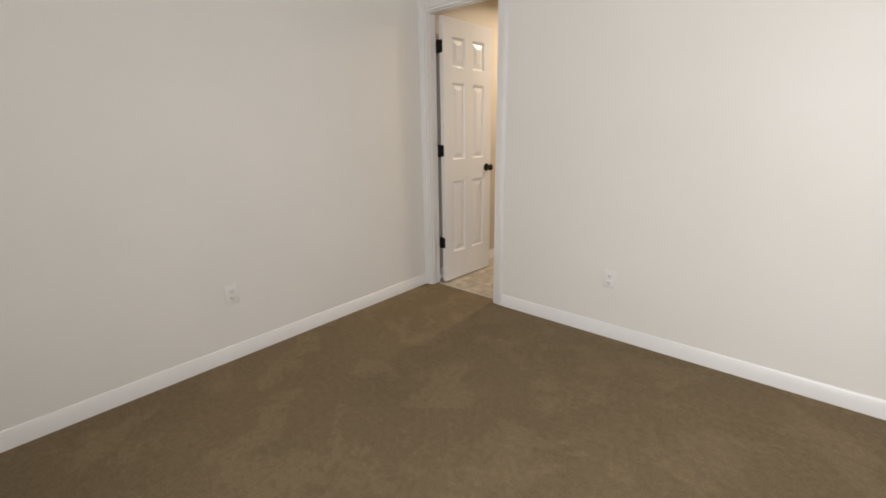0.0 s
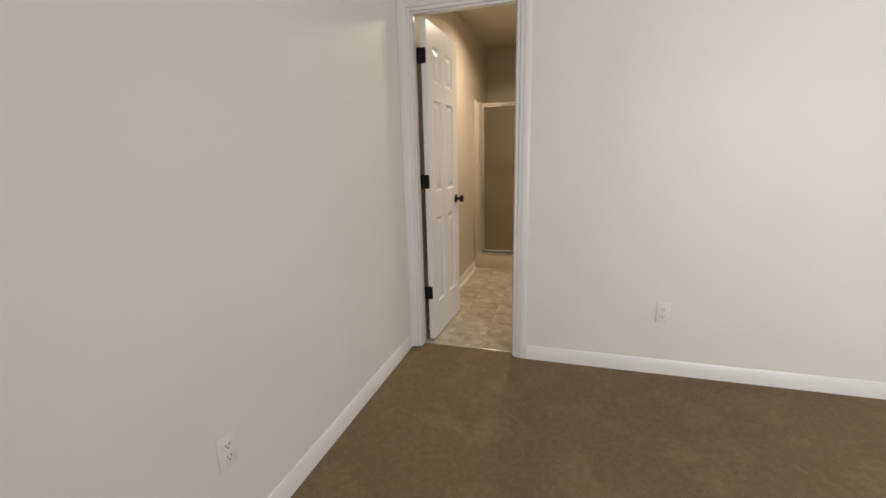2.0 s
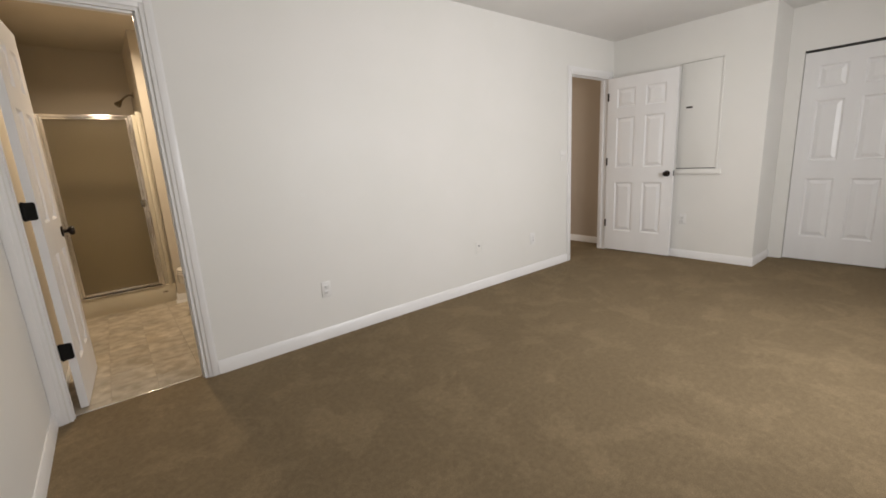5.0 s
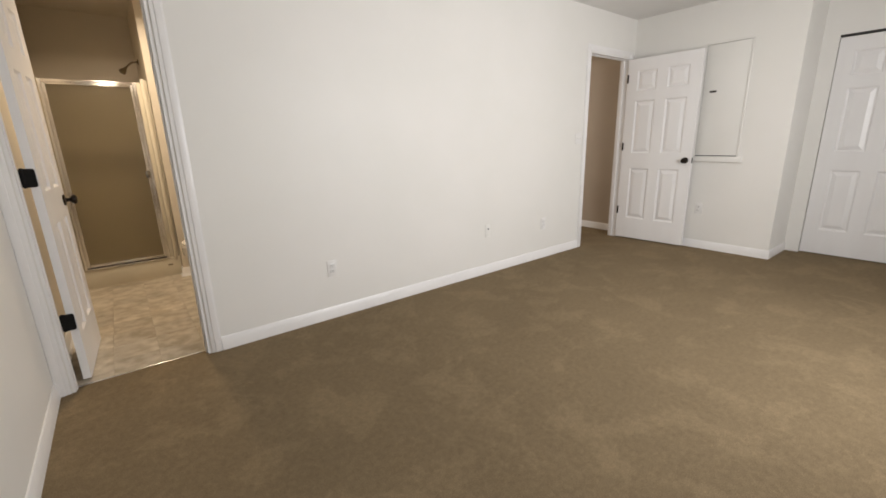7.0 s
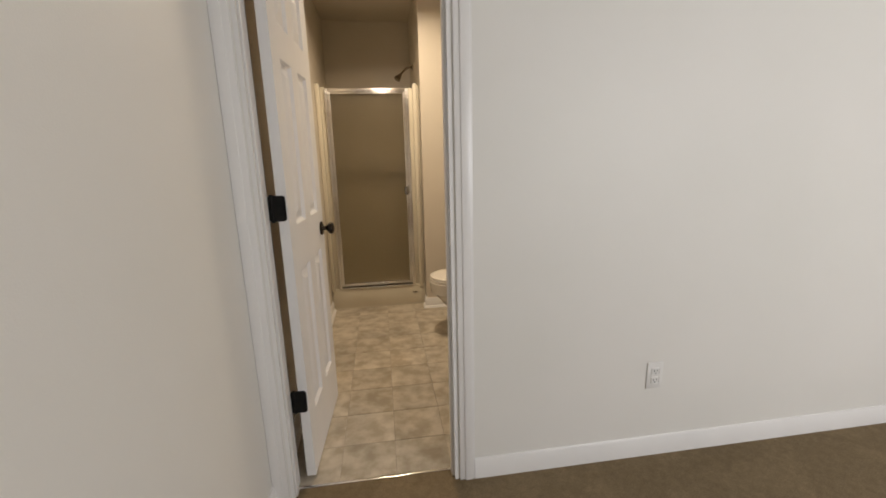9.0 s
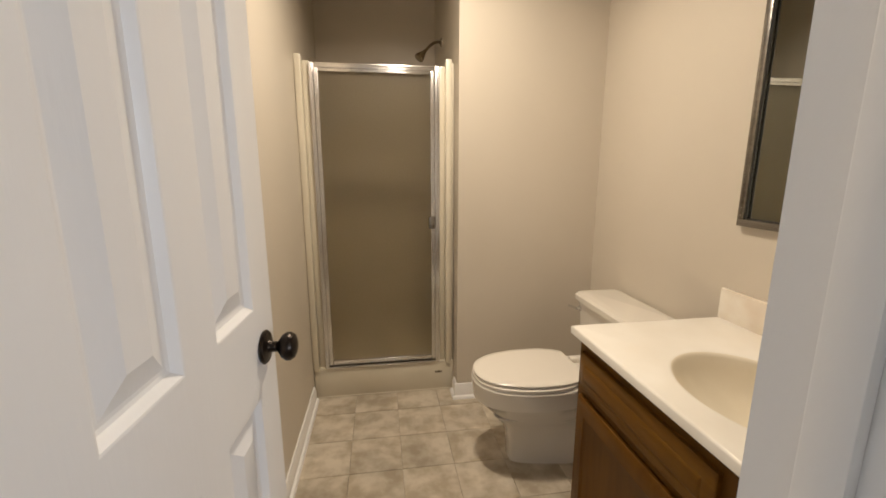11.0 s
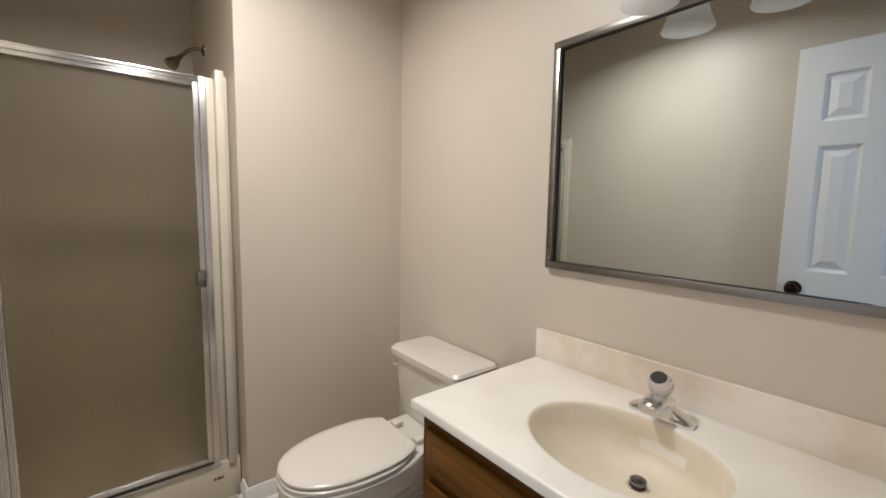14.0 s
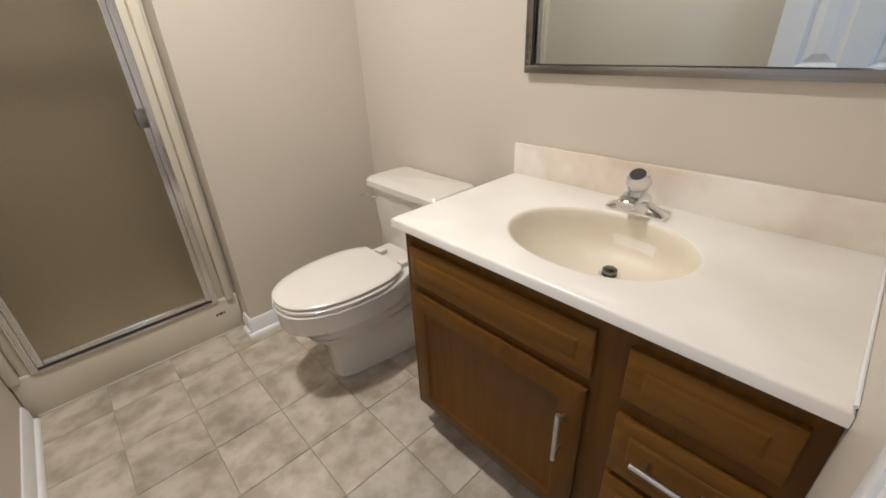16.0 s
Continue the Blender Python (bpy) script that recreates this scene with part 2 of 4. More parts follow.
def mesh_of(name, bm, mats, smooth=35):
    bmesh.ops.recalc_face_normals(bm, faces=bm.faces)
    me = bpy.data.meshes.new(name)
    bm.to_mesh(me)
    bm.free()
    for m in mats if isinstance(mats, (list, tuple)) else [mats]:
        me.materials.append(m)
    if smooth:
        me.polygons.foreach_set("use_smooth", [True] * len(me.polygons))
        me.set_sharp_from_angle(angle=radians(smooth))
    return me


def thing(name, base, label, category, group="", kind=""):
    ob = new(name)
    ob.location = base
    ROOT[ob.name] = Vector(base)
    return tagged(ob, label, category, group, kind)


def part(name, bm, mats, parent, label="", local=False, smooth=35):
    """One mesh under a thing or part. Written in world metres unless local."""
    base = ROOT.get(parent.name, Vector((0, 0, 0)))
    if not local:
        bmesh.ops.translate(bm, verts=bm.verts, vec=-base)
    ob = new(name, mesh_of(name, bm, mats, smooth))
    ob.parent = parent
    ROOT[ob.name] = base
    return tagged(ob, label)


def structure(name, bm, mats, label, category, smooth=30):
    ob = new(name, mesh_of(name, bm, mats, smooth))
    ROOT[ob.name] = Vector((0, 0, 0))
    return tagged(ob, label, category, kind="structure")


# ---- the large structure ----
WT = 0.095                       # thickness of the wall between bedroom and bathroom
BW, BE = 0.03, 1.572              # bathroom side walls
BN, ALC, SHB = 1.917, 0.815, 2.80  # bathroom end wall, shower alcove's side and back
D1 = (0.090, 0.723)              # bathroom doorway
D2 = (4.497, 5.252)              # hall doorway
HEAD = 2.055
EAST, STEP, CLOSET = 5.357, -1.537, 5.891


def wall(name, list_of, front, label, other=None, test=None):
    bm = boxes(*list_of)
    if other:
        bm.normal_update()
        for f in bm.faces:
            if test(f):
                f.material_index = 1
    return structure(name, bm, [front, other] if other else front, label, "wall")


wall("wall_north", [(-0.1, 0, 0, D1[0], WT, CEIL), (D1[0], 0, HEAD, D1[1], WT, CEIL), (D1[1], 0, 0, D2[0], WT, CEIL),
                    (D2[0], 0, HEAD, D2[1], WT, CEIL), (D2[1], 0, 0, 5.6, WT, CEIL)], wall_paint,
     "off-white painted bedroom wall with two doorways", bath_paint, lambda f: f.normal.y > 0.9)
wall("wall_west", [(-0.1, SOUTH - 0.1, 0, BW, 0, CEIL)], wall_paint, "off-white painted plain bedroom wall")
wall("wall_south", [(0, SOUTH - 0.12, 0, WINX[0], SOUTH, CEIL), (WINX[1], SOUTH - 0.12, 0, 6.05, SOUTH, CEIL),
                    (WINX[0], SOUTH - 0.12, 0, WINX[1], SOUTH, WINZ[0]), (WINX[0], SOUTH - 0.12, WINZ[1], WINX[1], SOUTH, CEIL)],
     wall_paint, "off-white painted bedroom wall with a window")
wall("wall_east", [(EAST, STEP, 0, CLOSET + 0.1, 0, CEIL)], wall_paint, "off-white painted wall ending in an outer corner")
CD = (-1.66, -3.16)              # closet opening
wall("wall_closet", [(CLOSET, CD[0], 0, CLOSET + 0.1, STEP, CEIL), (CLOSET, SOUTH, 0, CLOSET + 0.1, CD[1], CEIL),
                     (CLOSET, CD[1], 2.05, CLOSET + 0.1, CD[0], CEIL), (CLOSET + 0.5, CD[1] - 0.1, 0, CLOSET + 0.6, CD[0] + 0.1, CEIL),
                     (CLOSET + 0.1, CD[1] - 0.1, 0, CLOSET + 0.5, CD[1], CEIL), (CLOSET + 0.1, CD[0], 0, CLOSET + 0.5, CD[0] + 0.1, CEIL)],
     wall_paint, "off-white painted wall round a closet opening")
wall("wall_bath_west", [(-0.1, WT, 0, BW, SHB + 0.1, CEIL)], bath_paint, "beige painted bathroom wall")
wall("wall_bath_east", [(BE, WT, 0, BE + 0.1, BN, CEIL)], bath_paint, "beige painted bathroom wall behind the vanity")
wall("wall_bath_north", [(ALC, BN, 0, BE + 0.1, SHB + 0.1, CEIL)], bath_paint, "beige painted bathroom wall beside the shower")
wall("wall_shower_back", [(BW, SHB, 0, ALC, SHB + 0.1, CEIL)], bath_paint, "beige painted wall above the shower")
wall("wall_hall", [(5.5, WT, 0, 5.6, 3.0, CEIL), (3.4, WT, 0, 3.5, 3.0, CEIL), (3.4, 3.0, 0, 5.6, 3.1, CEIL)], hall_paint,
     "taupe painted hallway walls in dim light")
structure("ceiling", boxes((-0.1, SOUTH - 0.12, CEIL, 6.6, WT * 0.5, CEIL + 0.1)), ceiling_paint, "white painted bedroom ceiling", "ceiling")
structure("ceiling_bath", boxes((-0.1, WT * 0.5, CEIL, 1.72, SHB + 0.1, CEIL + 0.1)), bath_ceiling, "beige painted bathroom ceiling", "ceiling")
structure("ceiling_hall", boxes((3.4, WT * 0.5, CEIL, 5.6, 3.1, CEIL + 0.1)), ceiling_paint, "white hallway ceiling", "ceiling")
THR = 0.055                      # where carpet meets vinyl
carpet = boxes((0, SOUTH, -0.05, 6.6, 0.0, 0.0), (D1[0], 0, -0.05, D1[1], THR, 0.0), (D2[0], 0, -0.05, D2[1], WT, 0.0),
               (3.5, WT, -0.05, 5.5, 3.0, 0.0))
structure("floor", carpet, carpet_mat, "brown cut-pile carpet with footmarks", "carpet")
structure("ground", boxes((-40, -60, -0.4, 40, 40, -0.3)), grout_mat, "ground outside the house", "ground")


# ---- baseboards and trim ----
def skirting(name, p0, p1, n, mat=trim_paint, h=0.085, d=0.013):
    """A moulded board from p0 to p1 along the floor, standing proud of its wall along n."""
    p0, p1, n = Vector((*p0, 0)), Vector((*p1, 0)), Vector((*n, 0))
    prof = [(0, 0), (d, 0), (d, h - 0.022), (d * 0.75, h - 0.016), (d * 0.7, h - 0.008), (d * 0.35, h), (0, h)]
    bm = loft([[p + n * a + Vector((0, 0, b)) for a, b in prof] for p in (p0, p1)])
    return structure(name, bm, mat, "white painted baseboard along the wall", "baseboard", 50)


CW = 0.060                       # casing width
skirting("baseboard_west", (BW, SOUTH), (BW, 0), (1, 0))
skirting("baseboard_north", (D1[1] + CW + 0.006, 0), (D2[0] - CW - 0.006, 0), (0, -1))
skirting("baseboard_east", (EAST, 0), (EAST, STEP - 0.013), (-1, 0))
skirting("baseboard_step", (EAST, STEP), (CLOSET, STEP), (0, -1))
skirting("baseboard_closet", (CLOSET, CD[1] - 0.06), (CLOSET, SOUTH), (-1, 0))
skirting("baseboard_south", (0, SOUTH), (CLOSET, SOUTH), (0, 1))
skirting("baseboard_bath_west", (BW, WT), (BW, 1.995), (1, 0))
skirting("baseboard_bath_north", (ALC - 0.013, BN), (1.60, BN), (0, -1))
skirting("baseboard_alcove", (ALC, BN + 0.0005), (ALC, 1.995), (-1, 0))
skirting("baseboard_bath_east", (BE, BN), (BE, 1.02), (-1, 0))
def shoe(name, p0, p1, n):
    p0, p1, n = Vector((*p0, 0)), Vector((*p1, 0)), Vector((*n, 0))
    prof = [(0.0132, 0), (0.027, 0)] + [(0.0132 + 0.0138 * math.cos(radians(a)), 0.019 * math.sin(radians(a))) for a in (25, 50, 70, 90)]
    structure(name, loft([[p + n * a + Vector((0, 0, b)) for a, b in prof] for p in (p0, p1)]), trim_paint, "white quarter-round shoe moulding", "trim", 50)


shoe("trim_shoe_west", (BW, WT), (BW, 1.995), (1, 0))
shoe("trim_shoe_north", (ALC - 0.027, BN), (1.54, BN), (0, -1))
shoe("trim_shoe_alcove", (ALC, BN + 0.0005), (ALC, 1.995), (-1, 0))
skirting("baseboard_hall", (5.5, WT), (5.5, 3.0), (-1, 0))


def casing_bm(x0, x1, head, y, s, w=CW):
    """Stepped casing round an opening on the face y, standing out along s."""
    bm = bmesh.new()
    for k, (a, d) in enumerate(((w, 0.010), (w * 0.55, 0.015))):
        o = (w - a) * 0.75 if k else 0
        for q in (0, 1):
            xi = x0 - 0.006 - o if q == 0 else x1 + 0.006 + o
            xo = xi - a if q == 0 else xi + a
            lo, hi = min(xi, xo), max(xi, xo)
            ya, yb = sorted((y, y + s * d))
            box(bm, lo, ya, 0, hi, yb, head + 0.006 + o + a, 0.003)
        ya, yb = sorted((y, y + s * d * 0.97))
        box(bm, x0 - 0.006 - o, ya, head + 0.006 + o, x1 + 0.006 + o, yb, head + 0.006 + o + a, 0.003)
    return bm


def doorway(name, x0, x1, stop_y):
    d = structure(name, casing_bm(x0 + 0.0, x1, HEAD, 0.0, -1), trim_paint, "white painted door casing round the doorway", "door frame")
    jt = 0.012
    part("jamb", boxes((x0, -0.001, 0, x0 + jt, WT + 0.001, HEAD)), trim_paint, d)
    part("jamb", boxes((x1 - jt, -0.001, 0, x1, WT + 0.001, HEAD)), trim_paint, d)
    part("head_jamb", boxes((x0 + jt, -0.001, HEAD - jt, x1 - jt, WT + 0.001, HEAD)), trim_paint, d)
    sy0, sy1 = stop_y
    part("door_stop", boxes((x0 + jt, sy0, 0, x0 + jt + 0.006, sy1, HEAD - jt), bevel=0.002), trim_paint, d)
    part("door_stop", boxes((x1 - jt - 0.010, sy0, 0, x1 - jt, sy1, HEAD - jt), bevel=0.002), trim_paint, d)
    part("door_stop", boxes((x0 + jt + 0.006, sy0, HEAD - jt - 0.010, x1 - jt - 0.01, sy1, HEAD - jt), bevel=0.002), trim_paint, d)
    return d


door_frame_bath = doorway("door_1", *D1, (0.018, 0.050))
part("casing_back", casing_bm(D1[0] + 0.0, D1[1], HEAD, WT, 1, 0.05), trim_paint, door_frame_bath)
part("strike_plate", boxes((D1[1] - 0.0145, 0.052, 0.885, D1[1] - 0.011, 0.082, 0.931), bevel=0.001), black_metal, door_frame_bath, "black strike plate")
doorway("door_2", *D2, (0.045, 0.075))
structure("trim_threshold", boxes((D1[0] + 0.012, THR - 0.004, -0.02, D1[1] - 0.012, THR + 0.008, 0.004), bevel=0.002), alu,
          "thin metal strip between carpet and vinyl", "threshold")


# ---- six-panel doors ----
def rect(a0, b0, a1, b1, y):
    return [Vector((a0, y, b0)), Vector((a1, y, b0)), Vector((a1, y, b1)), Vector((a0, y, b1))]


def panel_bm(w, h, t, y0=0.0):
    """A moulded raised panel, both faces, centred on the leaf's thickness."""
    bm = bmesh.new()
    steps = [(0.0, 0.0), (0.003, 0.0008), (0.007, 0.0050), (0.012, 0.0110), (0.017, 0.0125), (0.022, 0.0125), (0.052, 0.0025), (0.0535, 0.0020)]
    for s in (-1, 1):
        rings = []
        for i, dep in steps:
            i = min(i, min(w, h) / 2 - 0.004)
            rings.append([bm.verts.new(p) for p in rect(i, i, w - i, h - i, s * (t / 2 - dep))])
        for a, b in zip(rings, rings[1:]):
            for k in range(4):
                bm.faces.new((a[k], a[(k + 1) % 4], b[(k + 1) % 4], b[k]))
        bm.faces.new(rings[-1])
    return bm


def leaf_bm(w, h, t, cols, rows):
    bm = bmesh.new()
    xs = sorted({0, w, *[c for col in cols for c in col]})
    zs = sorted({0, h, *[r for row in rows for r in row]})
    for i in range(len(xs) - 1):
        for j in range(len(zs) - 1):
            if (xs[i], xs[i + 1]) in cols and (zs[j], zs[j + 1]) in rows:
                continue
            for s in (-1, 1):
                bm.faces.new([bm.verts.new(p) for p in rect(xs[i], zs[j], xs[i + 1], zs[j + 1], s * t / 2)])
    for a, b in (((0, 0), (w, 0)), ((w, 0), (w, h)), ((w, h), (0, h)), ((0, h), (0, 0))):
        bm.faces.new([bm.verts.new(p) for p in (Vector((a[0], -t / 2, a[1])), Vector((b[0], -t / 2, b[1])), Vector((b[0], t / 2, b[1])), Vector((a[0], t / 2, a[1])))])
    bmesh.ops.remove_doubles(bm, verts=bm.verts, dist=1e-5)
    return bm


def knob_bm(t, side):
    prof = [(0.0, 0.0), (0.031, 0.0), (0.033, 0.004), (0.030, 0.008), (0.013, 0.011), (0.010, 0.018), (0.010, 0.026), (0.014, 0.030),
            (0.023, 0.036), (0.0275, 0.044), (0.0275, 0.051), (0.023, 0.058), (0.012, 0.0625), (0.0, 0.0635)]
    return lathe(prof, 28, pose(0, side * t / 2, 0, -90 * side, 0, 0))


def six_panel(name, w, h, label, m, knob_z=0.915, knob_sides=(1, -1), t=0.035, hinges=None, metal=black_metal, knob_mat=bronze):
    d = thing(name, (0, 0, 0), label, "door")
    st = 0.095 if w < 0.65 else 0.112
    mid = 0.088 if w < 0.65 else 0.108
    half = (w - 2 * st - mid) / 2
    cols = [(st, st + half), (st + half + mid, w - st)]
    k = h / 2.03
    rows = [(0.240 * k, 0.835 * k), (1.005 * k, 1.585 * k), (1.690 * k, 1.905 * k)]
    part("leaf", leaf_bm(w, h, t, cols, rows), door_paint, d, local=True)
    for r in rows:
        bm = panel_bm(half, r[1] - r[0], t)
        first = part("panel", bm, door_paint, d, local=True, smooth=14)
        first.location = (cols[0][0], 0, r[0])
        second = new("panel", first.data)
        second.parent = d
        second.location = (cols[1][0], 0, r[0])
    if knob_z:
        for s in knob_sides:
            kb = part("knob", knob_bm(t, s), knob_mat, d, "dark bronze round door knob", local=True)
            kb.location = (w - 0.062, 0, knob_z)
        part("latch_plate", boxes((w - 0.001, -0.012, knob_z - 0.028, w + 0.0015, 0.012, knob_z + 0.028)), metal, d, local=True)
    d.matrix_world = m
    return d


DOOR_T = 0.035
# bathroom door: hinged on the jamb, swung into the bathroom
bath_door = six_panel("bathroom_door", 0.580, 2.018, "white six-panel bathroom door standing open with black hinges",
                      pose(0.146, 0.106, 0.012, 0, 0, 86.9))


# black butt hinges between jamb and door edge
for z in (0.345, 1.085, 1.83):
    ring = [(0.100 + 0.010 * (1 - math.cos(radians(a))), -0.044 + 0.010 * (1 - math.sin(radians(a)))) for a in (0, 30, 60, 90)]
    ring += [(0.258 - a, b) for a, b in ring[::-1]]
    ring += [(a, -b) for a, b in ring[::-1]]
    hb = loft([[Vector((a, y, z + b)) for a, b in ring] for y in (0.0985, 0.1055)])
    hb2 = lathe([(0.0, -0.047), (0.006, -0.047), (0.0065, 0.047), (0.0, 0.047)], 14, pose(0.113, 0.101, z))
    h = thing("door_hinge", (D1[0] + 0.012, 0.1, z - 0.044), "black rounded butt hinge on the door jamb", "hinge", "bathroom door hinges")
    part("leaf_plate", hb, black_metal, h)
    part("pin", hb2, black_metal, h)

# hall door: swung back into the bedroom
a2 = math.degrees(math.atan2(-0.751 - 0.012, 5.287 - 5.245))
six_panel("hall_door", 0.762, 2.018, "white six-panel bedroom door standing wide open", pose(5.239, -0.012, 0.015, 0, 0, a2), 0.925)
for z in (0.345, 1.09, 1.83):
    hb = bmesh.new()
    box(hb, 5.218, -0.030, z - 0.044, 5.224, -0.012, z + 0.044, 0.001)
    hb2 = lathe([(0.0, -0.047), (0.006, -0.047), (0.0065, 0.047), (0.0, 0.047)], 14, pose(5.229, -0.022, z))
    h = thing("door_hinge", (5.227, -0.02, z - 0.044), "dark butt hinge on the bedroom door", "hinge", "bedroom door hinges")
    part("leaf_plate", hb, bronze, h)
    part("pin", hb2, bronze, h)

# closet doors: two sliding six-panel leaves, one before the other
for i, (ya, x) in enumerate(((-1.665, CLOSET + 0.030), (-2.40, CLOSET + 0.072))):
    six_panel("closet_door", 0.76, 2.015, ("white six-panel sliding closet door, front leaf", "white six-panel sliding closet door, rear leaf")[i],
              pose(x, ya, 0.012, 0, 0, -90), 0, ())
structure("trim_closet_track", boxes((CLOSET + 0.005, CD[1], 2.036, CLOSET + 0.092, CD[0], 2.05)), slot_mat, "dark sliding door track", "door track")

# ---- bedroom window behind the walker ----
wd = structure("window_1", boxes((WINX[0] - 0.06, SOUTH, WINZ[0] - 0.06, WINX[1] + 0.06, SOUTH + 0.014, WINZ[0]),
                                 (WINX[0] - 0.06, SOUTH, WINZ[1], WINX[1] + 0.06, SOUTH + 0.014, WINZ[1] + 0.06),
                                 (WINX[0] - 0.06, SOUTH, WINZ[0], WINX[0], SOUTH + 0.014, WINZ[1]),
                                 (WINX[1], SOUTH, WINZ[0], WINX[1] + 0.06, SOUTH + 0.014, WINZ[1])), trim_paint, "white framed bedroom window", "window")
part("window_frame", boxes((WINX[0], SOUTH - 0.115, WINZ[0], WINX[0] + 0.04, SOUTH - 0.085, WINZ[1]), (WINX[1] - 0.04, SOUTH - 0.115, WINZ[0], WINX[1], SOUTH - 0.085, WINZ[1]),
                           (WINX[0] + 0.04, SOUTH - 0.115, WINZ[0], WINX[1] - 0.04, SOUTH - 0.085, WINZ[0] + 0.04),
                           (WINX[0] + 0.04, SOUTH - 0.115, WINZ[1] - 0.04, WINX[1] - 0.04, SOUTH - 0.085, WINZ[1])), trim_paint, wd)
pane = part("pane", boxes((WINX[0] + 0.04, SOUTH - 0.104, WINZ[0] + 0.04, WINX[1] - 0.04, SOUTH - 0.100, WINZ[1] - 0.04)), window_glass, wd)
pane.visible_shadow = False


# ---- bedroom wall plates ----
def outlet(m, label="white duplex outlet plate on the wall"):
    o = thing("wall_outlet", (0, 0, 0), label, "outlet", "wall outlets")
    part("plate", box(bmesh.new(), -0.035, -0.005, -0.0575, 0.035, 0, 0.0575, 0.003), plastic, o, local=True)
    for z in (-0.0195, 0.0195):
        part("socket", box(bmesh.new(), -0.017, -0.0075, z - 0.0145, 0.017, -0.004, z + 0.0145, 0.004, 3), plastic, o, local=True)
        sl = bmesh.new()
        for x, hh in ((-0.0065, 0.0045), (0.0065, 0.0036)):
            box(sl, x - 0.0013, -0.0082, z - hh + 0.003, x + 0.0013, -0.007, z + hh + 0.003)
        box(sl, -0.0022, -0.0082, z - 0.0105, 0.0022, -0.007, z - 0.0062)
        part("slots", sl, slot_mat, o, local=True)
    part("screw", lathe([(0, 0), (0.0032, 0), (0.0025, 0.0012), (0, 0.0014)], 10, pose(0, -0.005, 0, 90, 0, 0)), plastic, o, local=True)
    o.matrix_world = m
    return o


outlet(pose(1.533, -0.0005, 0.365))
outlet(pose(BW + 0.0005, -1.55, 0.378, 0, 0, 90))
outlet(pose(3.825, -0.0005, 0.362))
outlet(pose(EAST - 0.0005, -0.869, 0.432, 0, 0, -90))
jk = thing("cable_plate", (3.042, 0, 0.355), "blank white wall plate with a small dark cable jack", "wall plate")
part("plate", box(bmesh.new(), 3.007, -0.0025, 0.345, 3.077, -0.0003, 0.46, 0.003), wall_paint, jk)
part("jack", lathe([(0, 0), (0.006, 0), (0.006, 0.007), (0.003, 0.009), (0, 0.009)], 12, pose(3.042, -0.002, 0.42, 90, 0, 0)), slot_mat, jk)
sw = thing("light_switch", (4.358, 0, 1.14), "white light switch plate beside the doorway", "switch")
part("plate", box(bmesh.new(), 4.303, -0.005, 1.138, 4.413, -0.0003, 1.252, 0.003), plastic, sw)
for x in (4.334, 4.382):
    part("toggle", box(bmesh.new(), x - 0.005, -0.014, 1.187, x + 0.005, -0.004, 1.205, 0.002), plastic, sw)

# access panel on the short wall
ap = thing("access_panel", (EAST, -0.957, 0.93), "white painted access panel with a trim ledge and small latch", "access panel")
part("door", box(bmesh.new(), EAST - 0.010, -1.146, 0.992, EAST - 0.0005, -0.770, 2.060, 0.002), wall_paint, ap)
shadow = bmesh.new()
box(shadow, EAST - 0.016, -1.162, 0.985, EAST - 0.0003, -1.149, 2.075, 0.002)
box(shadow, EAST - 0.016, -0.767, 0.985, EAST - 0.0003, -0.754, 2.075, 0.002)
box(shadow, EAST - 0.016, -1.149, 2.063, EAST - 0.0003, -0.767, 2.075, 0.002)
part("frame", shadow, wall_paint, ap)
part("seam", boxes((EAST - 0.004, -1.1495, 0.984, EAST - 0.0002, -1.146, 2.0635), (EAST - 0.004, -0.770, 0.984, EAST - 0.0002, -0.7665, 2.0635),
                   (EAST - 0.004, -1.146, 2.0595, EAST - 0.0002, -0.770, 2.0635), (EAST - 0.004, -1.146, 0.984, EAST - 0.0002, -0.770, 0.9925)), slot_mat, ap, "dark seam round the panel")
part("ledge", box(bmesh.new(), EAST - 0.022, -1.20, 0.925, EAST - 0.0003, -0.715, 0.982, 0.004), wall_paint, ap)
part("latch", box(bmesh.new(), EAST - 0.017, -0.895, 1.610, EAST - 0.009, -0.835, 1.628, 0.002), bronze, ap, "small dark latch")

# ---- bathroom: shower ----
SY = 2.02                          # face of the shower
ss = thing("shower_stall", (0.43, 2.4, 0), "cream fibreglass shower stall with a raised threshold", "shower")
part("pan", boxes((BW + 0.001, SY, 0, ALC - 0.001, SY + 0.085, 0.178), bevel=0.012), cream, ss)
part("caulk", boxes((BW + 0.02, SY - 0.004, 0.0, ALC - 0.014, SY + 0.014, 0.0065), bevel=0.002), cream, ss)
part("pan_floor", boxes((BW + 0.001, SY + 0.08, 0, ALC - 0.001, SHB - 0.001, 0.06)), cream, ss)
part("back_panel", boxes((BW + 0.02, SHB - 0.045, 0.055, ALC - 0.02, SHB - 0.001, 1.38), (BW + 0.02, SHB - 0.02, 1.38, ALC - 0.02, SHB - 0.001, 1.80), bevel=0.004), cream, ss)
part("side_panel", boxes((BW + 0.001, SY + 0.075, 0.055, BW + 0.045, SHB - 0.04, 1.38), (BW + 0.001, SY + 0.075, 1.38, BW + 0.02, SHB - 0.02, 1.80), bevel=0.004), cream, ss)
part("side_panel", boxes((ALC - 0.045, SY + 0.075, 0.055, ALC - 0.001, SHB - 0.04, 1.38), (ALC - 0.02, SY + 0.075, 1.38, ALC - 0.001, SHB - 0.02, 1.80), bevel=0.004), cream, ss)
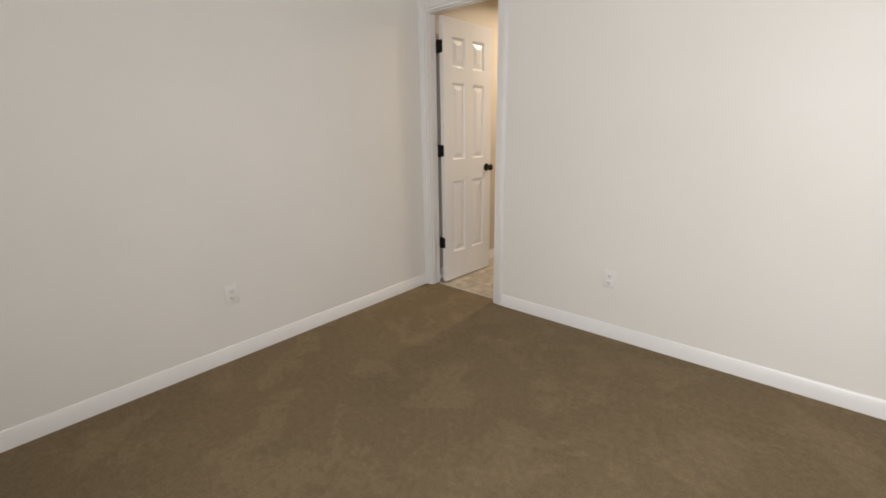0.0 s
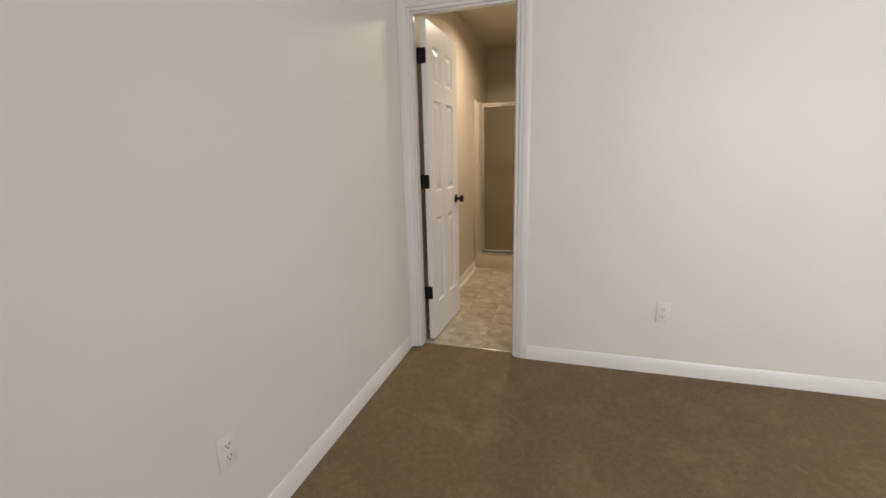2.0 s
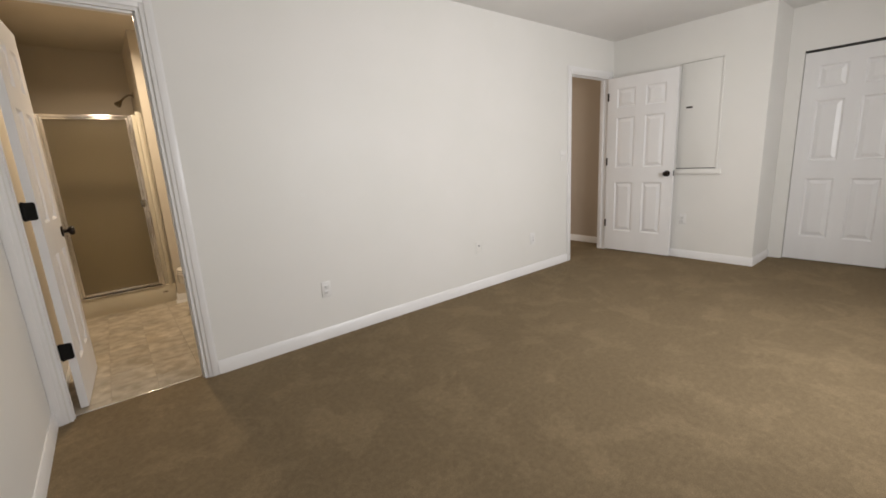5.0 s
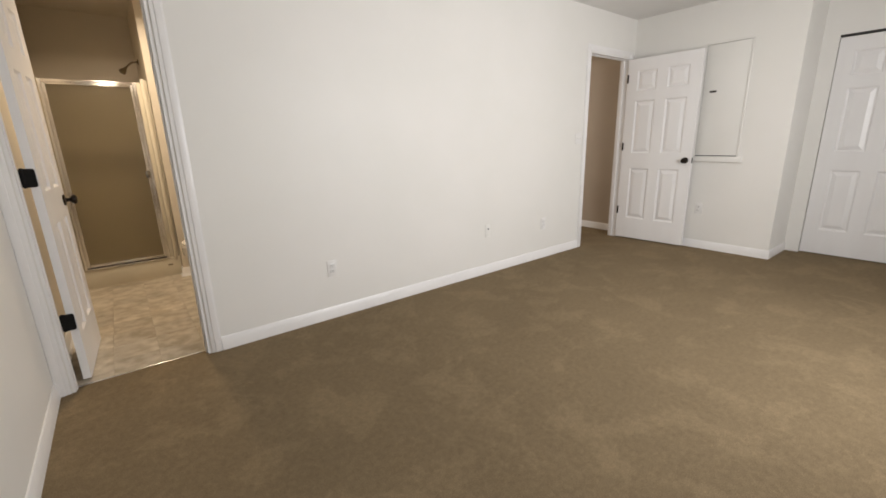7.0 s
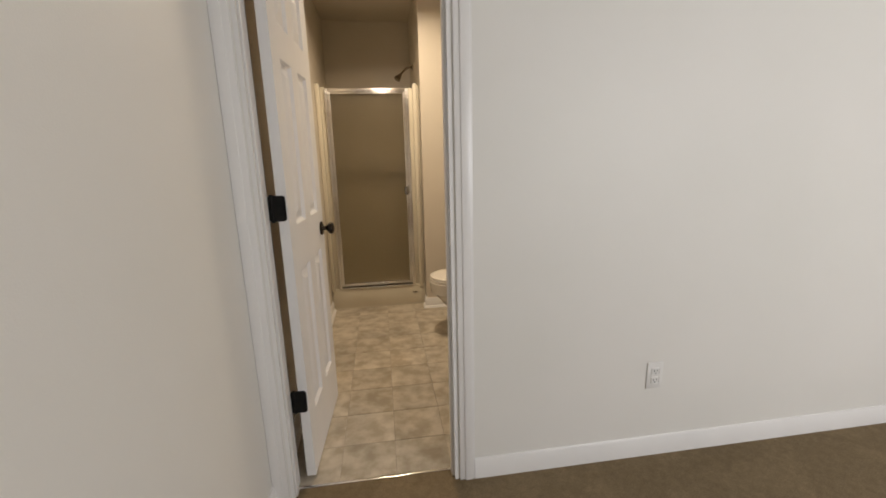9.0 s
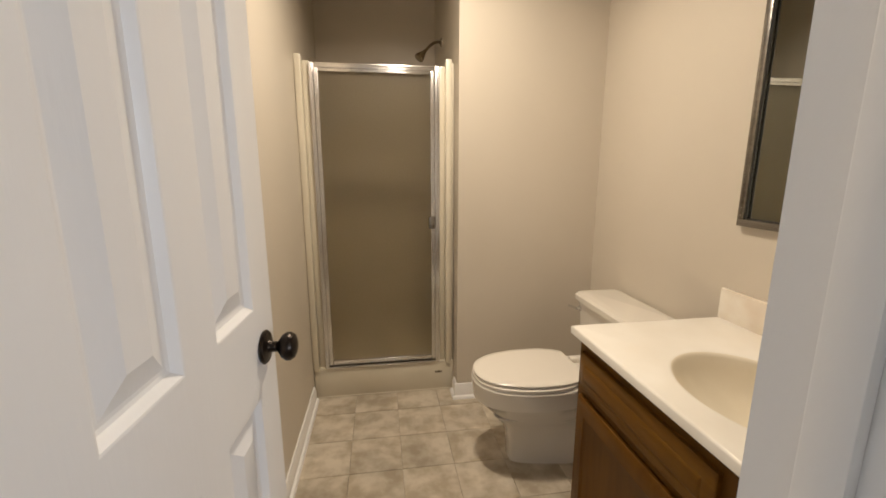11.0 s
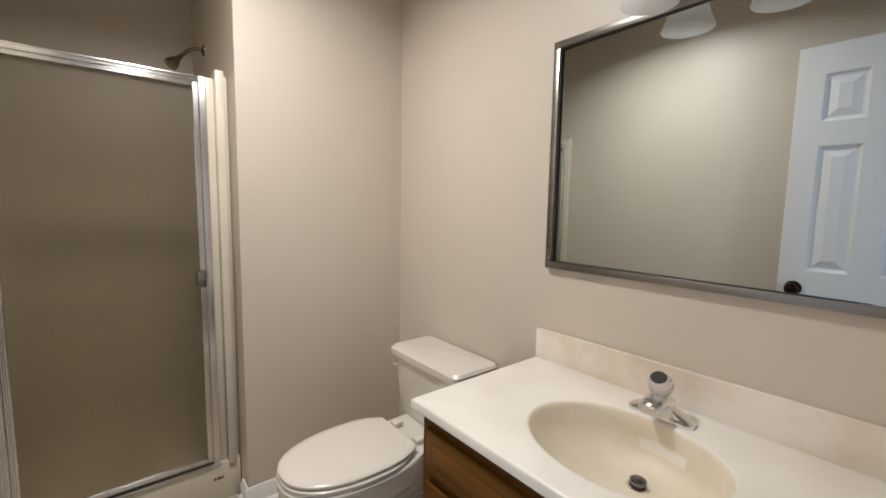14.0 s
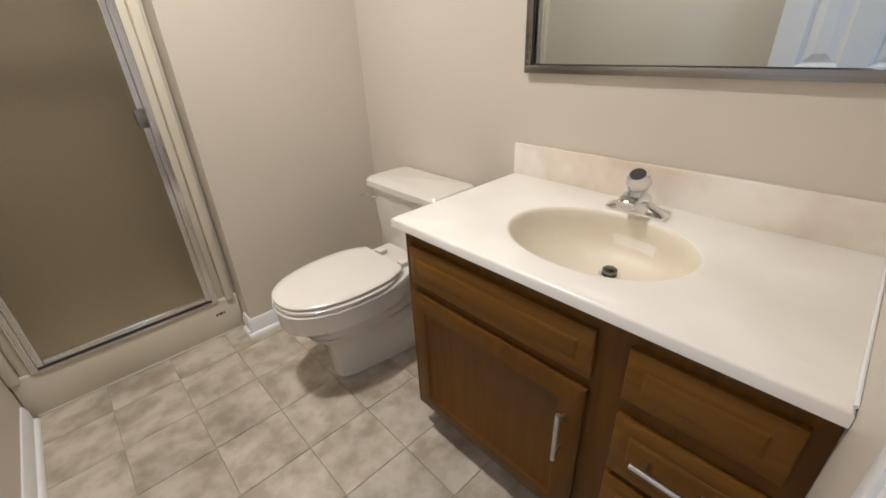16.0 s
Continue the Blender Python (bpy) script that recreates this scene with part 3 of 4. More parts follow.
for x0, y0, x1, z1 in ((BW + 0.001, SY - 0.012, 0.064, 1.800), (0.064, SY + 0.012, 0.100, 1.775), (0.764, SY - 0.012, ALC - 0.018, 1.800),
                       (0.730, SY + 0.012, 0.764, 1.770), (ALC - 0.018, SY + 0.022, ALC - 0.001, 1.790)):
    part("flange", boxes((x0, y0, 0.165, x1, SY + 0.08, z1), bevel=0.006), cream, ss)
part("drain", lathe([(0, 0.0), (0.055, 0.0), (0.055, 0.004), (0.045, 0.006), (0, 0.006)], 28, pose(0.43, 2.36, 0.0595)), stopper_metal, ss, "dark metal shower drain")
st = bmesh.new()
for x, w in ((0.706, 0.009), (0.719, 0.016), (0.738, 0.006)):
    box(st, x, SY - 0.0015, 0.105, x + w, SY + 0.002, 0.117)
part("maker_mark", st, sticker, ss, "small dark printed mark")

sd = thing("shower_door", (0.43, SY, 0.18), "framed shower door with obscure bronze glass in bright aluminium", "shower door")
X0, X1, Z0, Z1 = 0.097, 0.734, 0.176, 1.765


def channel(x0, z0, x1, z1, y0=SY - 0.004, y1=SY + 0.03):
    """A ribbed aluminium bar."""
    bm = box(bmesh.new(), x0, y0, z0, x1, y1, z1, 0.003)
    if x1 - x0 < z1 - z0:
        for f in (0.22, 0.5, 0.78):
            x = x0 + (x1 - x0) * f
            box(bm, x - 0.0022, y0 - 0.003, z0 + 0.002, x + 0.0022, y0 + 0.004, z1 - 0.002, 0.001)
    else:
        for f in (0.25, 0.75):
            z = z0 + (z1 - z0) * f
            box(bm, x0 + 0.002, y0 - 0.003, z - 0.0022, x1 - 0.002, y0 + 0.004, z + 0.0022, 0.001)
    return bm


part("side_jamb", channel(X0, Z0, X0 + 0.022, Z1), alu, sd)
part("side_jamb", channel(X1 - 0.026, Z0, X1, Z1), alu, sd)
part("header", channel(X0 + 0.022, Z1 - 0.024, X1 - 0.026, Z1), alu, sd)
part("sill", channel(X0 + 0.022, Z0 - 0.003, X1 - 0.026, Z0 + 0.014), alu, sd)
dx0, dx1, dz0, dz1 = X0 + 0.024, X1 - 0.028, Z0 + 0.022, Z1 - 0.026
part("door_rail", channel(dx0, dz0, dx0 + 0.020, dz1, SY - 0.010, SY + 0.014), alu, sd)
part("door_rail", channel(dx1 - 0.020, dz0, dx1, dz1, SY - 0.010, SY + 0.014), alu, sd)
part("door_rail", channel(dx0 + 0.020, dz1 - 0.016, dx1 - 0.020, dz1, SY - 0.010, SY + 0.014), alu, sd)
part("door_rail", channel(dx0 + 0.020, dz0, dx1 - 0.020, dz0 + 0.024, SY - 0.010, SY + 0.014), alu, sd)
part("drip_seal", boxes((dx0, SY - 0.012, dz0 - 0.010, dx1, SY - 0.006, dz0 + 0.001)), slot_mat, sd, "dark rubber drip seal")
gl = part("glass_pane", boxes((dx0 + 0.018, SY, dz0 + 0.02, dx1 - 0.018, SY + 0.005, dz1 - 0.014)), shower_glass, sd, "obscure bronze-tinted glass")
gl.visible_shadow = False
hb = bmesh.new()
box(hb, dx1 - 0.034, SY - 0.045, 0.950, dx1 - 0.004, SY - 0.040, 1.012, 0.0015)
box(hb, dx1 - 0.034, SY - 0.041, 0.955, dx1 - 0.029, SY - 0.009, 1.007, 0.001)
box(hb, dx1 - 0.009, SY - 0.041, 0.955, dx1 - 0.004, SY - 0.009, 1.007, 0.001)
part("handle", hb, frame_metal, sd, "small aluminium pull")

sh = thing("shower_fixture", (ALC, 2.485, 1.98), "dark nickel shower head on a bent arm", "shower head")
part("wall_flange", lathe([(0, 0), (0.027, 0), (0.026, 0.006), (0.012, 0.012), (0, 0.012)], 24, pose(ALC, 2.485, 2.008, 0, -90, 0)), shower_metal, sh)
part("arm", tube([(ALC - 0.004, 2.485, 2.008), (ALC - 0.025, 2.484, 2.009), (ALC - 0.045, 2.482, 2.004), (ALC - 0.065, 2.479, 1.991), (ALC - 0.085, 2.474, 1.972), (ALC - 0.105, 2.468, 1.950)], 0.0085), shower_metal, sh)
hm = look((0.671, 2.452, 1.905), (ALC - 0.105, 2.468, 1.950))
part("head", lathe([(0, 0.062), (0.011, 0.062), (0.013, 0.050), (0.016, 0.045), (0.028, 0.012), (0.029, 0.0), (0.024, -0.003), (0, -0.003)], 24,
                   hm @ pose(0, 0, 0, 180, 0, 0)), shower_metal, sh)

# ---- bathroom: toilet ----
TY = 1.418


def oval(cx, cy, z, front, back, half, n=48, sq=2.3):
    pts = []
    for i in range(n):
        a = 2 * math.pi * i / n
        c, s = math.cos(a), math.sin(a)
        px = math.copysign(abs(c) ** (2 / sq), c)
        py = math.copysign(abs(s) ** (2 / sq), s)
        pts.append(Vector((cx + px * (back if c > 0 else front), cy + py * half, z)))
    return pts


to = thing("toilet", (1.2, TY, 0), "cream two-piece toilet with a closed seat lid", "toilet")
def wedge(z, x0, x1, front_half, back_half, r=0.35, n=40):
    """A blunt-nosed footprint, narrow in front and wider behind."""
    pts = []
    for p in oval(0, 0, z, 1, 1, 1, n, 5):
        k = (p.x + 1) / 2
        pts.append(Vector((x0 + (x1 - x0) * k, TY + p.y * (front_half + (back_half - front_half) * min(1, k * 1.5)), z)))
    return pts


part("base", loft([wedge(0, 0.952, 1.42, 0.060, 0.106), wedge(0.015, 0.952, 1.42, 0.060, 0.106), wedge(0.09, 0.946, 1.40, 0.060, 0.094), wedge(0.16, 0.930, 1.40, 0.072, 0.098),
                   wedge(0.20, 0.905, 1.40, 0.088, 0.115), wedge(0.235, 0.87, 1.41, 0.10, 0.14)]), china, to)
part("bowl", loft([oval(-0.022 + 1.17, TY, 0.215, 0.25, 0.28, 0.120, sq=2.6), oval(-0.022 + 1.14, TY, 0.262, 0.275, 0.28, 0.142), oval(-0.022 + 1.12, TY, 0.300, 0.285, 0.28, 0.158),
                   oval(-0.022 + 1.11, TY, 0.306, 0.292, 0.27, 0.168), oval(-0.022 + 1.105, TY, 0.345, 0.291, 0.26, 0.176), oval(-0.022 + 1.10, TY, 0.384, 0.290, 0.26, 0.180),
                   oval(-0.022 + 1.10, TY, 0.390, 0.285, 0.26, 0.176)]), china, to)
part("seat", loft([oval(-0.022 + 1.10, TY, 0.391, 0.280, 0.185, 0.172), oval(-0.022 + 1.10, TY, 0.394, 0.286, 0.185, 0.178), oval(-0.022 + 1.10, TY, 0.404, 0.286, 0.185, 0.178),
                   oval(-0.022 + 1.10, TY, 0.407, 0.281, 0.182, 0.173)]), seat_mat, to)


def lid_ring(z, grow):
    """The lid's outline: an oval cut straight across at the hinges."""
    pts = oval(1.078, TY, z, 0.284 + grow, 0.21 + grow, 0.171 + grow, 72)
    for p in pts:
        p.x = min(p.x, 1.078 + 0.162 + grow * 0.5)
    return pts


part("lid", loft([lid_ring(0.410, -0.004), lid_ring(0.413, 0.0), lid_ring(0.420, 0.0), lid_ring(0.425, -0.006), lid_ring(0.4275, -0.03)]), seat_mat, to)
for dy in (-0.075, 0.075):
    part("seat_hinge", boxes((1.262, TY + dy - 0.018, 0.389, 1.302, TY + dy + 0.018, 0.412), bevel=0.005), seat_mat, to)


def slab_ring(x0, x1, y0, y1, z, r=0.03, n=6):
    pts = []
    for cx, cy, a0 in ((x1 - r, y1 - r, 0), (x0 + r, y1 - r, 90), (x0 + r, y0 + r, 180), (x1 - r, y0 + r, 270)):
        for i in range(n + 1):
            a = radians(a0 + 90 * i / n)
            pts.append(Vector((cx + r * math.cos(a), cy + r * math.sin(a), z)))
    return pts


ty0, ty1 = 1.198, 1.642
part("shelf", loft([slab_ring(1.24, 1.53, TY - 0.10, TY + 0.10, 0.30), slab_ring(1.22, 1.54, TY - 0.13, TY + 0.13, 0.36), slab_ring(1.22, 1.54, TY - 0.14, TY + 0.14, 0.386)]), china, to)
part("tank", loft([slab_ring(1.372, 1.538, ty0 + 0.045, ty1 - 0.045, 0.388), slab_ring(1.362, 1.548, ty0 + 0.03, ty1 - 0.03, 0.42), slab_ring(1.350, 1.553, ty0 + 0.012, ty1 - 0.012, 0.641)]), china, to)
part("tank_lid", loft([slab_ring(1.344, 1.557, ty0 + 0.004, ty1 - 0.004, 0.642), slab_ring(1.336, 1.561, ty0 - 0.004, ty1 + 0.004, 0.647), slab_ring(1.336, 1.561, ty0 - 0.004, ty1 + 0.004, 0.671),
                       slab_ring(1.344, 1.557, ty0 + 0.004, ty1 - 0.004, 0.681), slab_ring(1.37, 1.545, ty0 + 0.03, ty1 - 0.03, 0.684)]), china, to)
lv = part("flush_lever", lathe([(0, 0), (0.014, 0), (0.013, 0.008), (0.007, 0.012), (0.006, 0.022), (0, 0.022)], 18, pose(1.353, 1.598, 0.606, 0, -90, 0)), chrome, to, "chrome flush lever")
part("lever_arm", tube([(1.335, 1.598, 0.606), (1.332, 1.613, 0.606), (1.330, 1.638, 0.604), (1.327, 1.664, 0.600)], 0.0065), chrome, lv)

# ---- bathroom: vanity ----
VX, VY0, VY1, VT = 1.046, WT + 0.0006, 0.996, 0.738
va = thing("vanity_cabinet", (1.33, 0.54, 0), "honey oak vanity cabinet with one door and three drawers", "vanity")
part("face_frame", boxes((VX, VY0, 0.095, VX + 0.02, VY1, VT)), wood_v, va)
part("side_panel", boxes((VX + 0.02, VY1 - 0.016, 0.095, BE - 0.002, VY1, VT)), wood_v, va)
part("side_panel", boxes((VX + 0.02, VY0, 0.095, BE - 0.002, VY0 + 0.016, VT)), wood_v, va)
part("bottom_panel", boxes((VX + 0.02, VY0 + 0.016, 0.095, BE - 0.002, VY1 - 0.016, 0.111)), wood_v, va)
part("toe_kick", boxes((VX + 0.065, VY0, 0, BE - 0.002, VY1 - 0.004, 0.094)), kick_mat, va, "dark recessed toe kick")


def front(x, y0, z0, y1, z1, t, raised, edge=0.012):
    """A cabinet front facing -x: bevelled edge, and a raised or sunk field."""
    bm = bmesh.new()
    if raised:
        steps = [(0, t), (0, 0.008), (0.003, 0.0055), (0.030, 0.003), (0.032, 0.0035), (0.038, 0.0), (0.041, -0.001)]
    else:
        steps = [(0, t), (0, 0.007), (edge, 0.0), (0.052, 0.0), (0.057, 0.005), (0.064, 0.007), (0.070, 0.010)]
    rings = []
    for i, d in steps:
        rings.append([bm.verts.new((x - t + d, a, b)) for a, b in ((y0 + i, z0 + i), (y1 - i, z0 + i), (y1 - i, z1 - i), (y0 + i, z1 - i))])
    for a, b in zip(rings, rings[1:]):
        for k in range(4):
            bm.faces.new((a[k], a[(k + 1) % 4], b[(k + 1) % 4], b[k]))
    bm.faces.new(rings[0][::-1])
    bm.faces.new(rings[-1])
    return bm


def pull(parent, p0, p1, out=0.028):
    """A steel bar pull on two posts."""
    p0, p1 = Vector(p0), Vector(p1)
    o = Vector((-out, 0, 0))
    d = (p1 - p0).normalized()
    bar = part("bar_pull", tube([p0 + o - d * 0.022, p1 + o + d * 0.022], 0.0058, 14), steel, parent, "satin steel bar pull")
    for p in (p0, p1):
        part("post", tube([p, p + o], 0.0042, 10), steel, bar)


FT = 0.019
false_front = part("false_drawer", front(VX, 0.429, 0.583, 0.970, 0.700, FT, True), wood, va)
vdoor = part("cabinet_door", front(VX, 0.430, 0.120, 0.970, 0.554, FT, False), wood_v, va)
pull(vdoor, (VX - FT, 0.466, 0.462), (VX - FT, 0.466, 0.368))
for z0, z1 in ((0.583, 0.700), (0.388, 0.540), (0.120, 0.370)):
    dr = part("drawer", front(VX, 0.122, z0, 0.366, z1, FT, True), wood, va)
    if z1 < 0.6:
        pull(dr, (VX - FT, 0.293, (z0 + z1) / 2 + 0.012), (VX - FT, 0.199, (z0 + z1) / 2 + 0.012))

# countertop with an integral oval basin
CX0, CX1, CY0, CY1, CT = 1.021, BE - 0.001, WT + 0.001, 1.023, 0.767
SC, SA, SB, DR = (1.266, 0.566), 0.165, 0.213, (1.345, 0.553)
bm = bmesh.new()
NA = 96
rings = []


def edge_point(a, inset=0.0):
    c, s = math.cos(a), math.sin(a)
    k = []
    if c > 1e-9:
        k.append((CX1 - inset - SC[0]) / c)
    if c < -1e-9:
        k.append((CX0 + inset - SC[0]) / c)
    if s > 1e-9:
        k.append((CY1 - inset - SC[1]) / s)
    if s < -1e-9:
        k.append((CY0 + inset - SC[1]) / s)
    r = min(k)
    return SC[0] + c * r, SC[1] + s * r


corner = [math.atan2(y - SC[1], x - SC[0]) % (2 * math.pi) for x in (CX0, CX1) for y in (CY0, CY1)]
angs = [2 * math.pi * i / NA for i in range(NA)]
for c in corner:
    k = min(range(NA), key=lambda i: abs(angs[i] - c))
    angs[k] = c
for z, ins in ((VT + 0.001, 0.006), (VT + 0.003, 0.0), (CT - 0.006, 0.0), (CT - 0.002, 0.002), (CT, 0.007)):
    rings.append([bm.verts.new((*edge_point(a, ins), z)) for a in angs])
for f, dz in ((1.06, 0.0), (1.02, -0.0008), (1.0, -0.004), (0.982, -0.011), (0.95, -0.030), (0.89, -0.058), (0.78, -0.088), (0.64, -0.108), (0.46, -0.121), (0.28, -0.128), (0.12, -0.131)):
    k = min(1.0, max(0.0, -dz / 0.131)) ** 1.5
    cx, cy = SC[0] + (DR[0] - SC[0]) * k, SC[1] + (DR[1] - SC[1]) * k
    rings.append([bm.verts.new((cx + SA * f * math.cos(a), cy + SB * f * math.sin(a), CT + dz)) for a in angs])
for a, b in zip(rings, rings[1:]):
    for i in range(NA):
        bm.faces.new((a[i], a[(i + 1) % NA], b[(i + 1) % NA], b[i]))
bm.faces.new(rings[-1])
for f in bm.faces:
    if f.calc_center_median().z < CT - 0.002 and math.hypot((f.calc_center_median().x - SC[0]) / SA, (f.calc_center_median().y - SC[1]) / SB) < 1.03:
        f.material_index = 1
ct = thing("sink_countertop", (1.33, 0.54, VT), "cream cultured marble vanity top with an integral oval basin", "countertop")
part("top", bm, [marble, marble_tan], ct, smooth=50)
part("backsplash", boxes((BE - 0.022, CY0, CT - 0.004, BE - 0.0005, CY1, 0.870), bevel=0.005), blotchy, ct)
part("caulk", tube([(CX0 + 0.012, CY0 + 0.002, CT + 0.001), (BE - 0.022, CY0 + 0.002, CT + 0.001)], 0.003, 8), trim_paint, ct, "white caulk line")
part("drain", lathe([(0.0, 0.0), (0.026, 0.0), (0.026, 0.003), (0.022, 0.004), (0.018, 0.001), (0.0, 0.001)], 28, pose(DR[0], DR[1], CT - 0.1315)), chrome, ct, "chrome drain ring")
part("stopper", lathe([(0.0, 0.0), (0.017, 0.0), (0.0185, 0.008), (0.0185, 0.016), (0.013, 0.020), (0.0, 0.021)], 24, pose(DR[0], DR[1], CT - 0.1305)), stopper_metal, ct, "dark polished metal stopper")

# faucet
FX, FY = 1.468, 0.562
fa = thing("faucet", (FX, FY, CT), "chrome single-handle faucet with a clear knob", "faucet")
part("base_plate", loft([slab_ring(FX - 0.026, FX + 0.026, FY - 0.078, FY + 0.078, CT + 0.0002, 0.018), slab_ring(FX - 0.026, FX + 0.026, FY - 0.078, FY + 0.078, CT + 0.008, 0.018),
                         slab_ring(FX - 0.020, FX + 0.020, FY - 0.070, FY + 0.070, CT + 0.014, 0.016), slab_ring(FX - 0.017, FX + 0.020, FY - 0.034, FY + 0.034, CT + 0.028, 0.015),
                         slab_ring(FX - 0.016, FX + 0.019, FY - 0.022, FY + 0.022, CT + 0.045, 0.014)]), chrome, fa)


def spout_ring(x, z, hy, hz):
    return [Vector((x, FY + hy * math.copysign(abs(math.cos(a)) ** 0.7, math.cos(a)), z + hz * math.copysign(abs(math.sin(a)) ** 0.7, math.sin(a))))
            for a in [2 * math.pi * k / 20 for k in range(20)]]


part("spout", loft([spout_ring(FX + 0.014, CT + 0.034, 0.028, 0.020), spout_ring(FX - 0.010, CT + 0.044, 0.028, 0.020), spout_ring(FX - 0.034, CT + 0.049, 0.0265, 0.015),
                    spout_ring(FX - 0.055, CT + 0.047, 0.025, 0.012), spout_ring(FX - 0.070, CT + 0.041, 0.024, 0.010), spout_ring(FX - 0.075, CT + 0.036, 0.021, 0.007)]), chrome, fa)
part("collar", lathe([(0.0, 0.0), (0.020, 0.0), (0.019, 0.012), (0.015, 0.02), (0.0, 0.02)], 24, pose(FX, FY, CT + 0.048)), chrome, fa)
kn = part("knob", lathe([(0.0, 0.0), (0.014, 0.0), (0.021, 0.006), (0.0285, 0.016), (0.0300, 0.030), (0.0265, 0.042), (0.019, 0.049), (0.0, 0.051)], 10, pose(FX - 0.004, FY, CT + 0.064, 0, -30, 0)), clear_knob, fa, "clear acrylic knob", smooth=20)
part("cap", lathe([(0.0, 0.0), (0.019, 0.0), (0.018, 0.003), (0.0, 0.0045)], 20, pose(FX - 0.0295, FY, CT + 0.1080, 0, -30, 0)), slot_mat, kn, "dark cap")

# mirror
MY0, MY1, MZ0, MZ1, MF = 0.118, 0.999, 1.084, 1.812, 0.022
mi = thing("wall_mirror", (BE, 0.556, MZ0), "rectangular wall mirror in a brushed nickel frame with rivets", "mirror")
MX = BE - 0.016
# the glass sits a little out of true in its frame
glass = boxes((MX + 0.006, MY0 + 0.02, MZ0 + 0.02, BE - 0.003, MY1 - 0.02, MZ1 - 0.02))
for v in glass.verts:
    if v.co.x < BE - 0.006:
        v.co.x += 0.012 * (v.co.y - (MY0 + MY1) / 2)
part("mirror_glass", glass, mirror_mat, mi, smooth=0)


def frame_bar(y0, z0, y1, z1):
    """A flat bar whose face slopes in towards the glass."""
    bm = box(bmesh.new(), MX - 0.004, y0, z0, BE - 0.001, y1, z1, 0.0015, 2)
    for v in bm.verts:
        if v.co.x < MX + 0.002:
            edge = min(v.co.y - MY0, MY1 - v.co.y, v.co.z - MZ0, MZ1 - v.co.z)
            v.co.x += 0.0008 * min(1.0, max(0.0, edge / MF))
    return bm


for b in ((MY0, MZ0, MY1, MZ0 + MF), (MY0, MZ1 - MF, MY1, MZ1), (MY0, MZ0 + MF, MY0 + MF, MZ1 - MF), (MY1 - MF, MZ0 + MF, MY1, MZ1 - MF)):
    part("frame_bar", frame_bar(*b), frame_metal, mi)
lip = bmesh.new()
for b in ((MY0 + MF, MZ0 + MF, MY1 - MF, MZ0 + MF + 0.003), (MY0 + MF, MZ1 - MF - 0.003, MY1 - MF, MZ1 - MF),
          (MY0 + MF, MZ0 + MF + 0.003, MY0 + MF + 0.003, MZ1 - MF - 0.003), (MY1 - MF - 0.003, MZ0 + MF + 0.003, MY1 - MF, MZ1 - MF - 0.003)):
    box(lip, MX + 0.002, b[0], b[1], MX + 0.007, b[2], b[3], 0.001)
part("inner_lip", lip, slot_mat, mi, "dark inner edge of the frame")
for sy, yy in ((-1, MY1), (1, MY0)):
    for sz, zz in ((-1, MZ1), (1, MZ0)):
        for a, b in ((0.034, 0.011), (0.058, 0.011), (0.011, 0.034), (0.011, 0.058)):
            part("rivet", lathe([(0.0042, 0.0), (0.0035, 0.0018), (0.002, 0.0028), (0, 0.003)], 10, pose(MX - 0.001, yy + sy * a, zz + sz * b, 0, -90, 0)), alu, mi)

